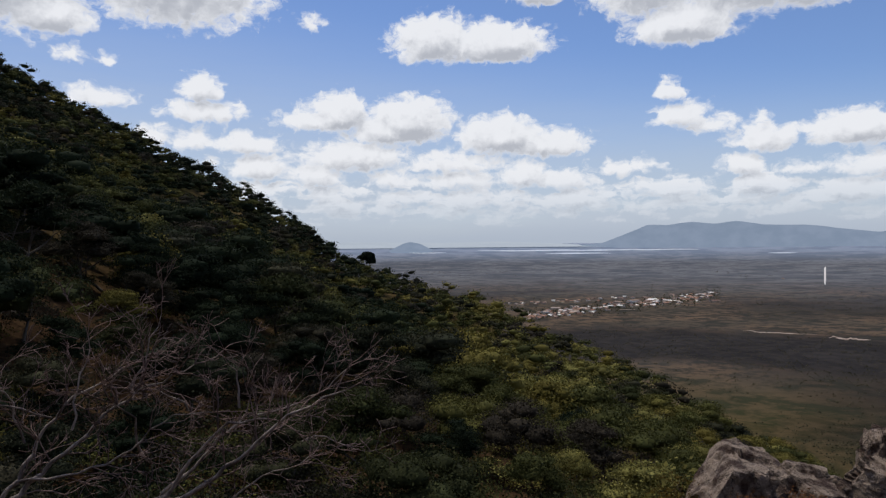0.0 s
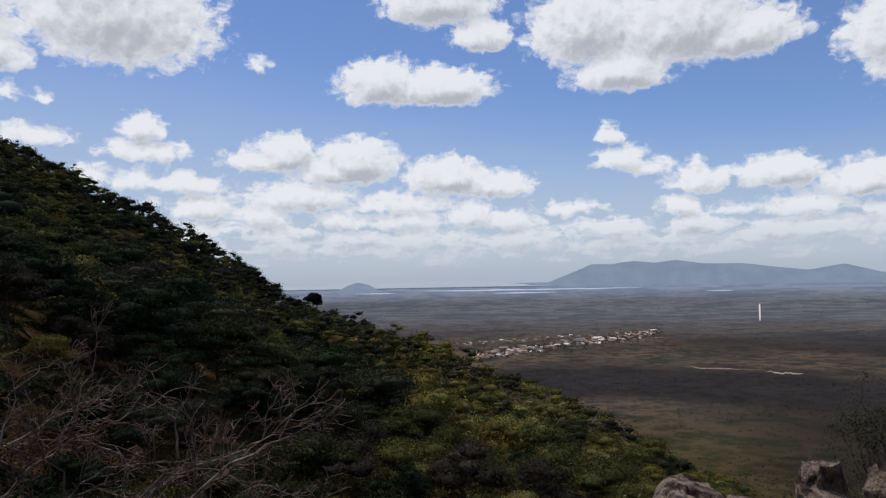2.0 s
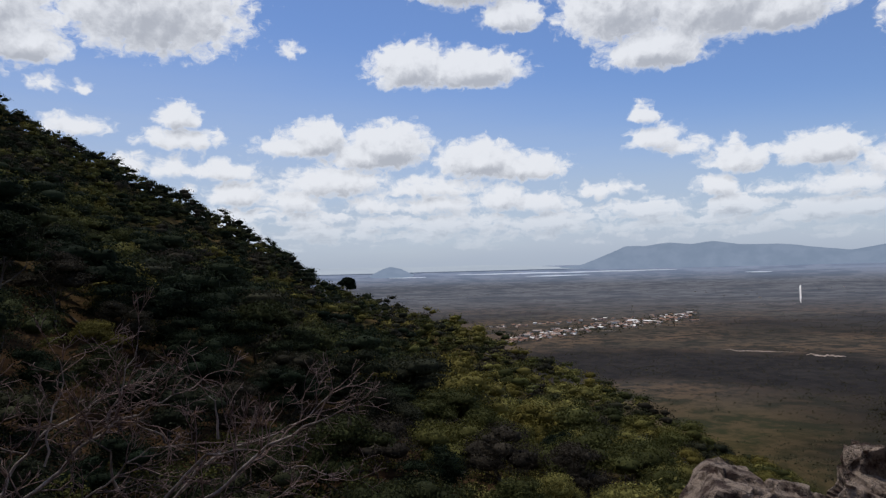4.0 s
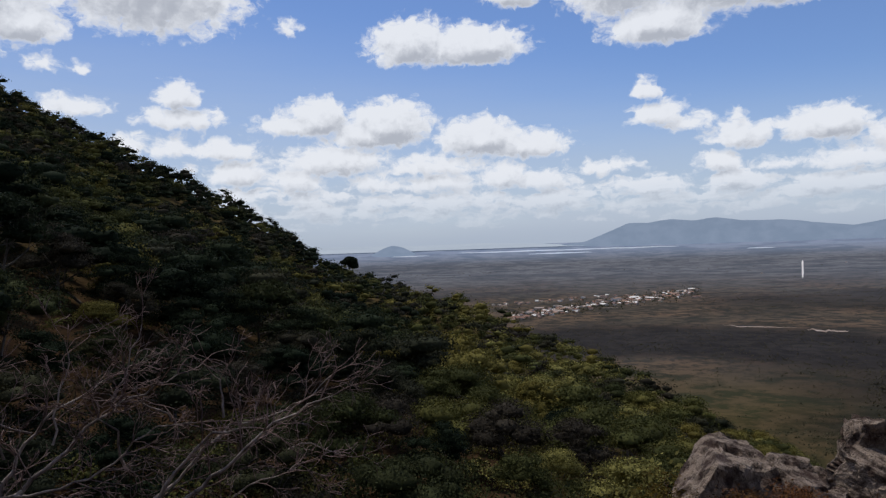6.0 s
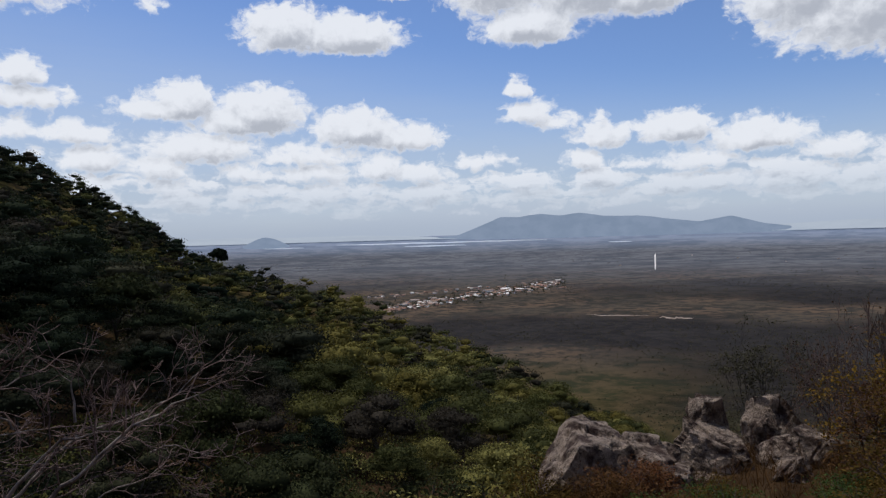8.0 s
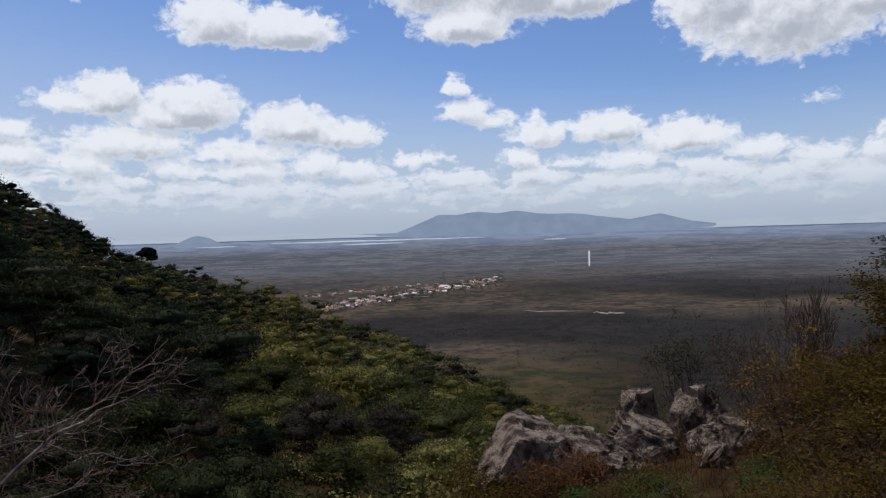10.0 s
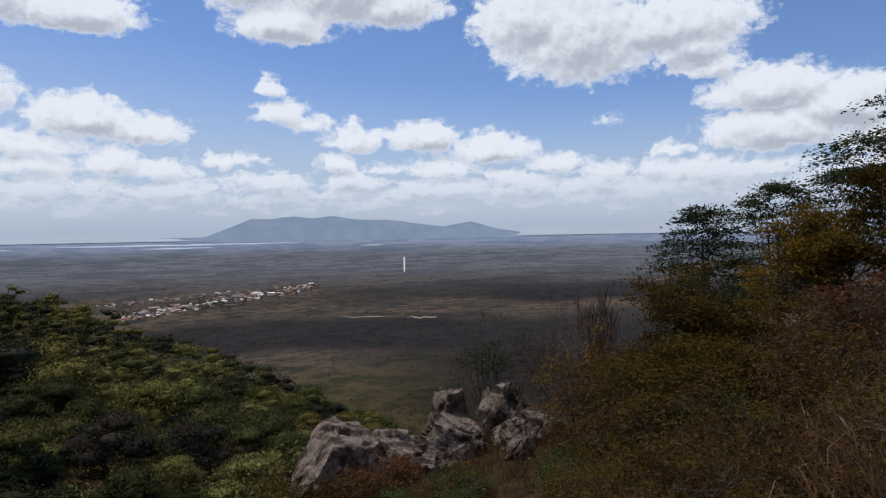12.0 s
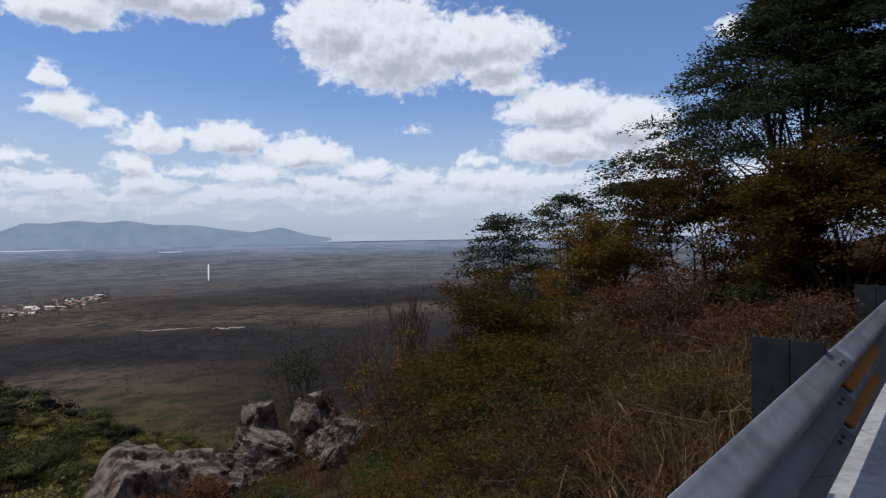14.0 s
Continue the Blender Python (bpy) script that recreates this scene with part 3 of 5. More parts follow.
# ---- plants ----
def grow(rng, at, way, length, radius, level, top, spread, segs, tips, droop=0.0, kids=(2, 3), wobble=0.18, steps=3, fade=0.72):
    p, d, r = np.array(at, float), np.array(way, float), radius
    for s in range(steps):
        d = d + rng.normal(0, wobble, 3) + np.array([0, 0, droop])
        d /= np.linalg.norm(d)
        q = p + d * length / steps
        r2 = r * (0.9 if level < top else 0.72)
        segs.append((p, q, r, r2))
        p, r = q, r2
        if level < top and s >= 1 and rng.random() < 0.55:
            e = d + rng.normal(0, spread, 3)
            grow(rng, p, e / np.linalg.norm(e), length * 0.62, r * (fade - 0.12), level + 1, top, spread, segs, tips, droop, kids, wobble, steps, fade)
    if level >= top:
        tips.append((p, d))
        return
    for k in range(rng.integers(kids[0], kids[1] + 1)):
        e = d + rng.normal(0, spread, 3)
        grow(rng, p, e / np.linalg.norm(e), length * rng.uniform(0.6, 0.82), r * fade, level + 1, top, spread, segs, tips, droop, kids, wobble, steps, fade)


def tubes(segs, sides=5):
    p = np.array([s[0] for s in segs]); q = np.array([s[1] for s in segs])
    r0 = np.array([s[2] for s in segs]); r1 = np.array([s[3] for s in segs])
    d = q - p
    d /= np.linalg.norm(d, axis=1)[:, None] + 1e-9
    ref = np.where(np.abs(d[:, 2:3]) > 0.9, np.array([[1.0, 0, 0]]), np.array([[0, 0, 1.0]]))
    u = np.cross(d, ref); u /= np.linalg.norm(u, axis=1)[:, None]
    w = np.cross(d, u)
    a = np.arange(sides) * 2 * np.pi / sides
    ring = u[:, None, :] * np.cos(a)[None, :, None] + w[:, None, :] * np.sin(a)[None, :, None]
    v = np.concatenate([p[:, None] + ring * r0[:, None, None], q[:, None] + ring * r1[:, None, None]], 1)
    n = len(segs)
    k = np.arange(sides)
    f = np.stack([k, (k + 1) % sides, sides + (k + 1) % sides, sides + k], -1)[None] + (np.arange(n) * 2 * sides)[:, None, None]
    return v.reshape(-1, 3), f.reshape(-1, 4)


def leaves(rng, at, way, size, aspect=0.5):
    """One rhombic leaf at each place."""
    n = len(at)
    d = way + rng.normal(0, 0.7, (n, 3))
    d[:, 2] *= 0.55
    d /= np.linalg.norm(d, axis=1)[:, None]
    s = np.cross(d, rng.normal(0, 0.55, (n, 3)) + np.array([0, 0, 0.9]))
    s /= np.linalg.norm(s, axis=1)[:, None] + 1e-9
    L = (size * rng.uniform(0.6, 1.3, n))[:, None]
    v = np.stack([at, at + d * L * 0.45 + s * L * aspect * 0.5, at + d * L, at + d * L * 0.45 - s * L * aspect * 0.5], 1)
    return v.reshape(-1, 3), np.arange(4 * n).reshape(-1, 4)


def scales(rng, at, out, size, aspect=0.7):
    """One leaf at each place, lying across the way out of its clump."""
    n = len(at)
    face = out + rng.normal(0, 0.75, (n, 3)) + np.array([0, 0, 0.2])
    face /= np.linalg.norm(face, axis=1)[:, None]
    d = np.cross(face, rng.normal(0, 1, (n, 3)))
    d /= np.linalg.norm(d, axis=1)[:, None] + 1e-9
    s = np.cross(face, d)
    L = (size * rng.uniform(0.6, 1.3, n))[:, None]
    v = np.stack([at - d * L * 0.5, at + s * L * aspect * 0.5, at + d * L * 0.5, at - s * L * aspect * 0.5], 1)
    return v.reshape(-1, 3), np.arange(4 * n).reshape(-1, 4)


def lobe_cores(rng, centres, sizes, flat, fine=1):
    """Filling added inside a crown to block the light: one lumpy ball in each lobe."""
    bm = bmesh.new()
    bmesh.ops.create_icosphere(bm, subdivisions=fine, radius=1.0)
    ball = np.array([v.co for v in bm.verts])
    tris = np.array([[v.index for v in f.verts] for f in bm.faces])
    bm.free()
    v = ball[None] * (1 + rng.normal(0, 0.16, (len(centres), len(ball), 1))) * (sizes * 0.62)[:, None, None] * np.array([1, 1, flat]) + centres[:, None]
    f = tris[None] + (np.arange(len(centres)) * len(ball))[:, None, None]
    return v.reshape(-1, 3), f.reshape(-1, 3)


def crown_points(rng, radius, tall, lobes, count, fine=1):
    """A broad crown above the origin: leaf places on the shells of its lobes, their ways out, and the cores of the lobes."""
    flat = 0.5
    out = np.sqrt(rng.uniform(0, 0.66, lobes))
    turn = rng.uniform(0, 6.28, lobes)
    c = np.stack([np.cos(turn) * out * radius, np.sin(turn) * out * radius, tall * (0.88 - 0.46 * out ** 1.6 + rng.normal(0, 0.06, lobes))], -1)
    size = rng.uniform(0.26, 0.58, lobes) * radius
    k = rng.choice(lobes, count, p=size ** 2 / (size ** 2).sum())
    d = rng.normal(0, 1, (count, 3))
    d /= np.linalg.norm(d, axis=1)[:, None]
    d[:, 2] = np.where(d[:, 2] < -0.45, -d[:, 2], d[:, 2])
    shell = (1.25 * rng.random(count) ** 0.35)[:, None]
    at = c[k] + d * shell * size[k][:, None] * np.array([1, 1, flat])
    return at, d, *lobe_cores(rng, c, size, flat, fine)


def forest_tree(seed, radius, tall, count, leaf, mat=None):
    """A broad low tree: trunk with limbs, crown of leaf clumps."""
    rng = np.random.default_rng(seed)
    tree = new("tree")
    at, d, cv, cf = crown_points(rng, radius, tall, rng.integers(9, 15), count, 2)
    v, f = scales(rng, at, d, leaf, 0.7)
    segs, tips = [], []
    grow(rng, (0, 0, -0.6), (0, 0, 1), tall * 0.42, tall * 0.022, 0, 2, 0.55, segs, tips)
    tv, tf = tubes(segs, 4)
    mesh_object("trunk", tv, tf, MAT_BARK, tree)
    mesh_object("crown", np.vstack([v, cv]), [f, cf + len(v)], mat or MAT_FOREST, tree)
    return tree


def spots(rng, count, a0, a1, r0, far, gap):
    """Places spread over the hillside, none closer than a gap that suits the distance."""
    out, cells = [], {}
    tries = 0
    while len(out) < count and tries < count * 30:
        tries += 1
        az = rng.uniform(a0, a1)
        rmax = np.interp(az, CREST_AZ, CREST_R) * far
        r = math.sqrt(rng.uniform(r0 ** 2, max(rmax, r0 + 1) ** 2))
        x, y = -math.sin(math.radians(az)) * r, math.cos(math.radians(az)) * r
        c = (int(x // gap), int(y // gap))
        if any((x - p[0]) ** 2 + (y - p[1]) ** 2 < gap * gap for i in (-1, 0, 1) for j in (-1, 0, 1) for p in cells.get((c[0] + i, c[1] + j), ())):
            continue
        cells.setdefault(c, []).append((x, y))
        out.append((x, y, r, az))
    return out


def build_forest():
    rng = np.random.default_rng(7)
    near = [forest_tree(100 + i, rng.uniform(1.7, 2.6), rng.uniform(3.2, 4.6), 5500, 0.115, m) for i, m in enumerate((MAT_FOREST, MAT_LIGHTLEAF, MAT_FOREST, MAT_LIGHTLEAF, MAT_FOREST))]
    kinds = [forest_tree(120 + i, rng.uniform(1.9, 2.9), rng.uniform(3.6, 5.4), 1800, 0.2, MAT_FOREST if i % 2 else MAT_LIGHTLEAF) for i in range(7)]
    places = spots(rng, 2100, -34, 38, 16, 1.02, 3.7)
    places.sort(key=lambda p: p[2])

    def size(az, r):
        small = float(np.interp(r, [24, 34, 70, 110], [0.7, 1.0, 1.1, 1.35]))
        return 0.66 * 2.2 ** rng.random() * small * float(np.interp(az, [-34, -24, -14], [0.4, 0.7, 1.0]))

    used = set()
    for i, (x, y, r, az) in enumerate(places[:295]):
        tree = near[i % 5] if i < 80 else kinds[i % 7]
        # darker leaves stand in for shade on the left, paler for sun on the right
        if az > 4 and i % 3:
            tree = near[(i % 3) * 2] if i < 80 else kinds[(i % 3) * 2 + 1]
        if az < -6 and i % 3:
            tree = near[(i % 2) * 2 + 1] if i < 80 else kinds[(i % 4) * 2]
        m = Matrix.Translation((x, y, height(x, y))) @ Matrix.Rotation(rng.uniform(0, 6.28), 4, "Z") @ Matrix.Scale(size(az, r), 4)
        if tree.name not in used:
            used.add(tree.name)
            tree.matrix_basis = m
            tagged(tree, "broad-crowned dry green tree on the wooded hillside", "tree", "hillside trees")
        else:
            copy_thing(tree, Matrix.Identity(4)).matrix_basis = m
    vs, fs, cores, tones, base = [], [], [], [], 0
    forms = [crown_points(rng, rng.uniform(1.8, 3.0), rng.uniform(3.2, 5.2), rng.integers(5, 9), 380) for i in range(12)]
    brush = [(a, d, v[:0], f[:0]) for a, d, v, f in (crown_points(rng, 1.3, 1.3, 6, 420) for i in range(5))]
    rest = [(p, forms) for p in places[295:]] + [(p, brush) for p in spots(rng, 380, -27, 38, 13, 0.3, 1.7)] + [(p, brush) for p in spots(rng, 430, 1, 42, 10.5, 0.1, 1.0)]
    zs = land(np.array([p[0][0] for p in rest]), np.array([p[0][1] for p in rest]))
    for ((x, y, r, az), shapes), z in zip(rest, zs):
        at, d, cv, cf = shapes[rng.integers(len(shapes))]
        a = rng.uniform(0, 6.28)
        s = size(az, max(r, 30)) if shapes is forms else rng.uniform(0.7, 1.35)
        c, si = math.cos(a), math.sin(a)
        turn = np.array([[c, -si, 0], [si, c, 0], [0, 0, 1]])
        keep = slice(None) if r < 150 else slice(0, 190)
        big = 0.13 if shapes is brush else (0.32 if r < 150 else 0.5)
        v, f = scales(rng, at[keep] @ turn.T * s + np.array([x, y, z]), d[keep] @ turn.T, big, 0.7)
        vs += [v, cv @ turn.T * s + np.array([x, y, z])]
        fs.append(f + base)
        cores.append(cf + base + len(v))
        # cloud shade painted into tone: darker on the left slope, paler, yellower towards the spur's end
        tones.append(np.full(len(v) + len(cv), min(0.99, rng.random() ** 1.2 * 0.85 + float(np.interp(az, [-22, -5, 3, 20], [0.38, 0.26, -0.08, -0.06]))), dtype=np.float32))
        base += len(v) + len(cv)
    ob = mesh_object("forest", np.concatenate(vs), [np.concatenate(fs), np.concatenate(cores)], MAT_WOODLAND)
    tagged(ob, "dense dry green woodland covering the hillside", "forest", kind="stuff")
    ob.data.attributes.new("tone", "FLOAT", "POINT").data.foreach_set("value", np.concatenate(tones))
    # the one tree that stands clear on the crest
    lone = forest_tree(231, 2.0, 4.4, 3200, 0.34, MAT_FOREST)
    p = heading(2.6, 248)
    lone.matrix_basis = Matrix.Translation((p.x, p.y, height(p.x, p.y))) @ Matrix.Diagonal((1.9, 1.9, 2.5, 1))
    tagged(lone, "lone dark tree standing clear on the crest", "tree")


build_forest()


def build_scrub():
    """Bushes and small trees dotted over the plain and the foot of the slope."""
    rng = np.random.default_rng(17)
    n = 150000
    az = rng.uniform(-92, 14, n)
    r = np.exp(rng.uniform(math.log(110), math.log(3400), n))
    x, y = -np.sin(np.radians(az)) * r, np.cos(np.radians(az)) * r
    z = land(x, y)
    # bushes are set denser inside the painted cloud shadows
    w = cloud_shade_share(x, y)
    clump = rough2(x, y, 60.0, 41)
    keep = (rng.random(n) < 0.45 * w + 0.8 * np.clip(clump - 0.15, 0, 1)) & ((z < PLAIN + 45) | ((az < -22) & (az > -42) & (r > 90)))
    x, y, z, r = x[keep][:20000], y[keep][:20000], z[keep][:20000], r[keep][:20000]
    # gardens and yards among the houses
    u = rng.uniform(0, 1, 1500)
    va, ve = -10.5 - 16.5 * u, -6.4 + 2.1 * u + rng.normal(0, 0.24, 1500)
    vr = (EYE - PLAIN) / np.tan(np.radians(-ve))
    vx, vy = -np.sin(np.radians(va)) * vr, np.cos(np.radians(va)) * vr
    x, y, z = np.concatenate([x, vx]), np.concatenate([y, vy]), np.concatenate([z, land(vx, vy)])
    m, q = len(x), 5
    size = rng.uniform(0.5, 1.5, m) * np.interp(np.hypot(x, y), [300, 900, 2500], [0.8, 1.1, 2.0]) * np.where(np.arange(m) >= m - 1500, 1.6, 1.0)
    d = rng.normal(0, 1, (m, q, 3))
    d /= np.linalg.norm(d, axis=2)[:, :, None]
    d[:, :, 2] = np.abs(d[:, :, 2])
    at = np.stack([x, y, z], -1)[:, None, :] + d * size[:, None, None] * np.array([1, 1, 0.75])
    big = np.repeat(size, q) * 0.95
    v, f = leaves(rng, at.reshape(-1, 3), d.reshape(-1, 3), big, 0.8)
    ob = mesh_object("scrub", v, f, MAT_SCRUB)
    tagged(ob, "dark thorny scrub dotted over the dry plain", "scrub", kind="stuff")
    ob.data.attributes.new("tone", "FLOAT", "POINT").data.foreach_set("value", np.repeat(rng.random(m), q * 4).astype(np.float32))


build_scrub()


def house(width, depth, tall, rise):
    """A small gabled house: walls and a tiled roof with eaves."""
    h = new("house")
    bm = bmesh.new()
    w, d = width / 2, depth / 2
    low = [bm.verts.new(p) for p in ((-w, -d, -0.5), (w, -d, -0.5), (w, d, -0.5), (-w, d, -0.5))]
    top = [bm.verts.new(p) for p in ((-w, -d, tall), (w, -d, tall), (w, d, tall), (-w, d, tall))]
    g0, g1 = bm.verts.new((-w, 0, tall + rise - 0.1)), bm.verts.new((w, 0, tall + rise - 0.1))
    for i in range(4):
        bm.faces.new((low[i], low[(i + 1) % 4], top[(i + 1) % 4], top[i]))
    bm.faces.new((top[3], g0, top[0]))
    bm.faces.new((top[1], g1, top[2]))
    part("wall", bm, MAT_WALL, h)
    bm = bmesh.new()
    e = 0.5
    drop = rise * e / d
    for thick in (0.0,):
        rows = [(-d - e, tall - drop), (0, tall + rise), (d + e, tall - drop)]
        upper = [[bm.verts.new((sx * (w + e), py, pz + 0.12)) for py, pz in rows] for sx in (-1, 1)]
        under = [[bm.verts.new((sx * (w + e), py, pz)) for py, pz in rows] for sx in (-1, 1)]
        for i in range(2):
            bm.faces.new((upper[0][i], upper[1][i], upper[1][i + 1], upper[0][i + 1]))
            bm.faces.new((under[0][i + 1], under[1][i + 1], under[1][i], under[0][i]))
            for k in (0, 1):
                bm.faces.new((under[k][i], under[k][i + 1], upper[k][i + 1], upper[k][i]))
        for i in (0, 2):
            bm.faces.new((under[0][i], under[1][i], upper[1][i], upper[0][i]))
    part("roof", bm, MAT_ROOF, h)
    return tagged(h, "small plastered village house with a gabled tile roof", "house", "village houses")


def build_village():
    rng = np.random.default_rng(5)
    kinds = [house(7, 6, 2.9, 1.5), house(9, 6.5, 3.0, 1.6), house(12, 7, 3.2, 1.8), house(8, 8, 3.2, 1.5), house(22, 11, 4.2, 1.8)]
    rows = []
    for i in range(400):
        u = rng.choice([rng.uniform(0, 0.28), rng.uniform(0.1, 0.7), rng.uniform(0.62, 1.0)])
        rows.append((-11.2 - 15.5 * u, -6.35 + 2.05 * u + rng.normal(0, 0.15)))
    for i in range(46):
        u = rng.uniform(0, 1)
        rows.append((-8.3 - 12 * u, -5.35 + 0.75 * u + rng.normal(0, 0.06)))
    rows += [(-37.2, -2.2), (-40.6, -2.4), (-31.5, -2.9), (-44.0, -2.7), (-47.5, -2.5)]
    rows += [(-26.6, -4.78), (-23.4, -4.35), (-24.3, -4.28)]
    taken, used = [], set()
    for i, (az, el) in enumerate(rows):
        p = heading(az, (EYE - PLAIN) / math.tan(radians(-el)))
        if any((p - q).length < 8.5 for q in taken):
            continue
        taken.append(p)
        k = 4 if i >= len(rows) - 3 or rng.random() < 0.05 else int(rng.integers(0, 4))
        m = Matrix.Translation((p.x, p.y, height(p.x, p.y))) @ Matrix.Rotation(radians(20) + rng.normal(0, 0.25) + rng.integers(0, 2) * math.pi / 2, 4, "Z") @ Matrix.Diagonal((*[rng.uniform(0.68, 0.95)] * 2, rng.uniform(0.6, 0.75), 1))
        if k in used:
            copy_thing(kinds[k], m)
        else:
            kinds[k].matrix_basis = m
            kinds[k].scale = (1, 1, 1)
            used.add(k)
    for k in range(5):
        if k not in used:
            p = heading(-14.0 - k, 1180 + 20 * k)
            kinds[k].matrix_basis = Matrix.Translation((p.x, p.y, height(p.x, p.y)))


build_village()


# ---- the roadside ----
def roadside(s, n, z):
    """A place s metres along the road and n metres out from the eye's line."""
    return ALONG * s + ACROSS * n + Vector((0, 0, z))


def slab(name, s0, s1, n0, n1, z0, z1, mat, label, category):
    bm = bmesh.new()
    steps = 30
    rings = []
    for i in range(steps + 1):
        s = s0 + (s1 - s0) * i / steps
        rings.append([bm.verts.new(roadside(s, n, z)) for n, z in ((n0, z0), (n1, z0), (n1, z1), (n0, z1))])
    for a, b in zip(rings, rings[1:]):
        for k in range(4):
            bm.faces.new((a[k], a[(k + 1) % 4], b[(k + 1) % 4], b[k]))
    bm.faces.new(rings[0])
    bm.faces.new(rings[-1][::-1])
    bmesh.ops.recalc_face_normals(bm, faces=bm.faces)
    return tagged(part(name, bm, mat, None), label, category, kind="structure")


slab("road", -40, 60, -7.6, 0.28, -0.4, 0.0, MAT_ASPHALT, "worn grey asphalt mountain road", "road")
slab("kerb", -40, 60, 0.284, 0.66, -0.4, 0.05, MAT_PAINT, "whitewashed concrete edge under the guardrail", "kerb")


def beam_profile(n, top, tall):
    """The three-humped section of the rail, from its lower lip to its upper one."""
    pts = []
    for i in range(37):
        u = i / 36
        hump = 0.5 - 0.5 * math.cos(2 * math.pi * 3 * u)
        pts.append((n - 0.085 * hump ** 0.7, top - tall * (1 - u)))
    return pts


def build_guardrail():
    rail = tagged(new("guardrail"), "galvanised steel guardrail with dark posts beside the road", "guardrail")
    n0, top, tall, bay = 0.53, 0.80, 0.57, 4.0
    for k in range(-3, 8):
        s0 = 3.75 + bay * k
        bm = bmesh.new()
        prof = beam_profile(n0 - 0.003 * (k % 2), top, tall)
        back = [(n + 0.004, z) for n, z in prof][::-1]
        loop = prof + back
        rings = [[bm.verts.new(roadside(s, n, z)) for n, z in loop] for s in (s0 - 0.16, s0 + bay * 0.25, s0 + bay * 0.5, s0 + bay * 0.75, s0 + bay + 0.16)]
        m = len(loop)
        for a, b in zip(rings, rings[1:]):
            for i in range(m):
                bm.faces.new((a[i], b[i], b[(i + 1) % m], a[(i + 1) % m]))
        bm.faces.new(rings[0])
        bm.faces.new(rings[-1][::-1])
        bmesh.ops.recalc_face_normals(bm, faces=bm.faces)
        part("rail_beam", bm, MAT_ZINC, rail, "", smooth=True)
        # bolts of the lap joint
        for ds in (-0.1, 0.0):
            for zb in (0.755, 0.655, 0.565, 0.465, 0.375, 0.275):
                u = 1 - (top - zb) / tall
                nb = n0 - 0.085 * (0.5 - 0.5 * math.cos(2 * math.pi * 3 * u)) ** 0.7
                bm = bmesh.new()
                bmesh.ops.create_icosphere(bm, subdivisions=1, radius=0.017, matrix=Matrix.Translation(roadside(s0 + ds, nb - 0.004, zb)) @ Matrix.Diagonal((1, 0.8, 0.8, 1)))
                part("bolt", bm, MAT_BOLT, rail)
        # post, spacer and amber marker strips
        sp = s0 - 0.15
        for name, na, nb, zlow, label in (("spacer", n0 + 0.006, n0 + 0.15, 0.28, ""), ("post", n0 + 0.156, n0 + 0.33, -0.8, "dark steel channel post")):
            bm = bmesh.new()
            shape = [(0, na), (0, nb), (0.10, nb), (0.10, nb - 0.008), (0.008, nb - 0.008), (0.008, na + 0.008), (0.10, na + 0.008), (0.10, na)]
            lo = [bm.verts.new(roadside(sp + ds, n, zlow)) for ds, n in shape]
            hi = [bm.verts.new(roadside(sp + ds, n, 0.865 if name == "post" else 0.86)) for ds, n in shape]
            for i in range(8):
                bm.faces.new((lo[i], lo[(i + 1) % 8], hi[(i + 1) % 8], hi[i]))
            bm.faces.new(hi)
            bm.faces.new(lo[::-1])
            bmesh.ops.recalc_face_normals(bm, faces=bm.faces)
            part(name, bm, MAT_POST, rail, label)
        for zs in (top - tall / 3, top - 2 * tall / 3):
            bm = bmesh.new()
            corners = [(s, n - out, z + out) for s in (s0 + 0.2, s0 + 1.7) for out in (0.006, 0.012) for n, z in ((n0 - 0.068, zs - 0.052), (n0 - 0.012, zs - 0.008))]
            vs = [bm.verts.new(roadside(*c)) for c in corners]
            for f in ((0, 1, 3, 2), (4, 6, 7, 5), (0, 4, 5, 1), (2, 3, 7, 6), (0, 2, 6, 4), (1, 5, 7, 3)):
                bm.faces.new([vs[i] for i in f])
            bmesh.ops.recalc_face_normals(bm, faces=bm.faces)
            part("marker_strip", bm, MAT_AMBER, rail, "amber marker strip")


build_guardrail()


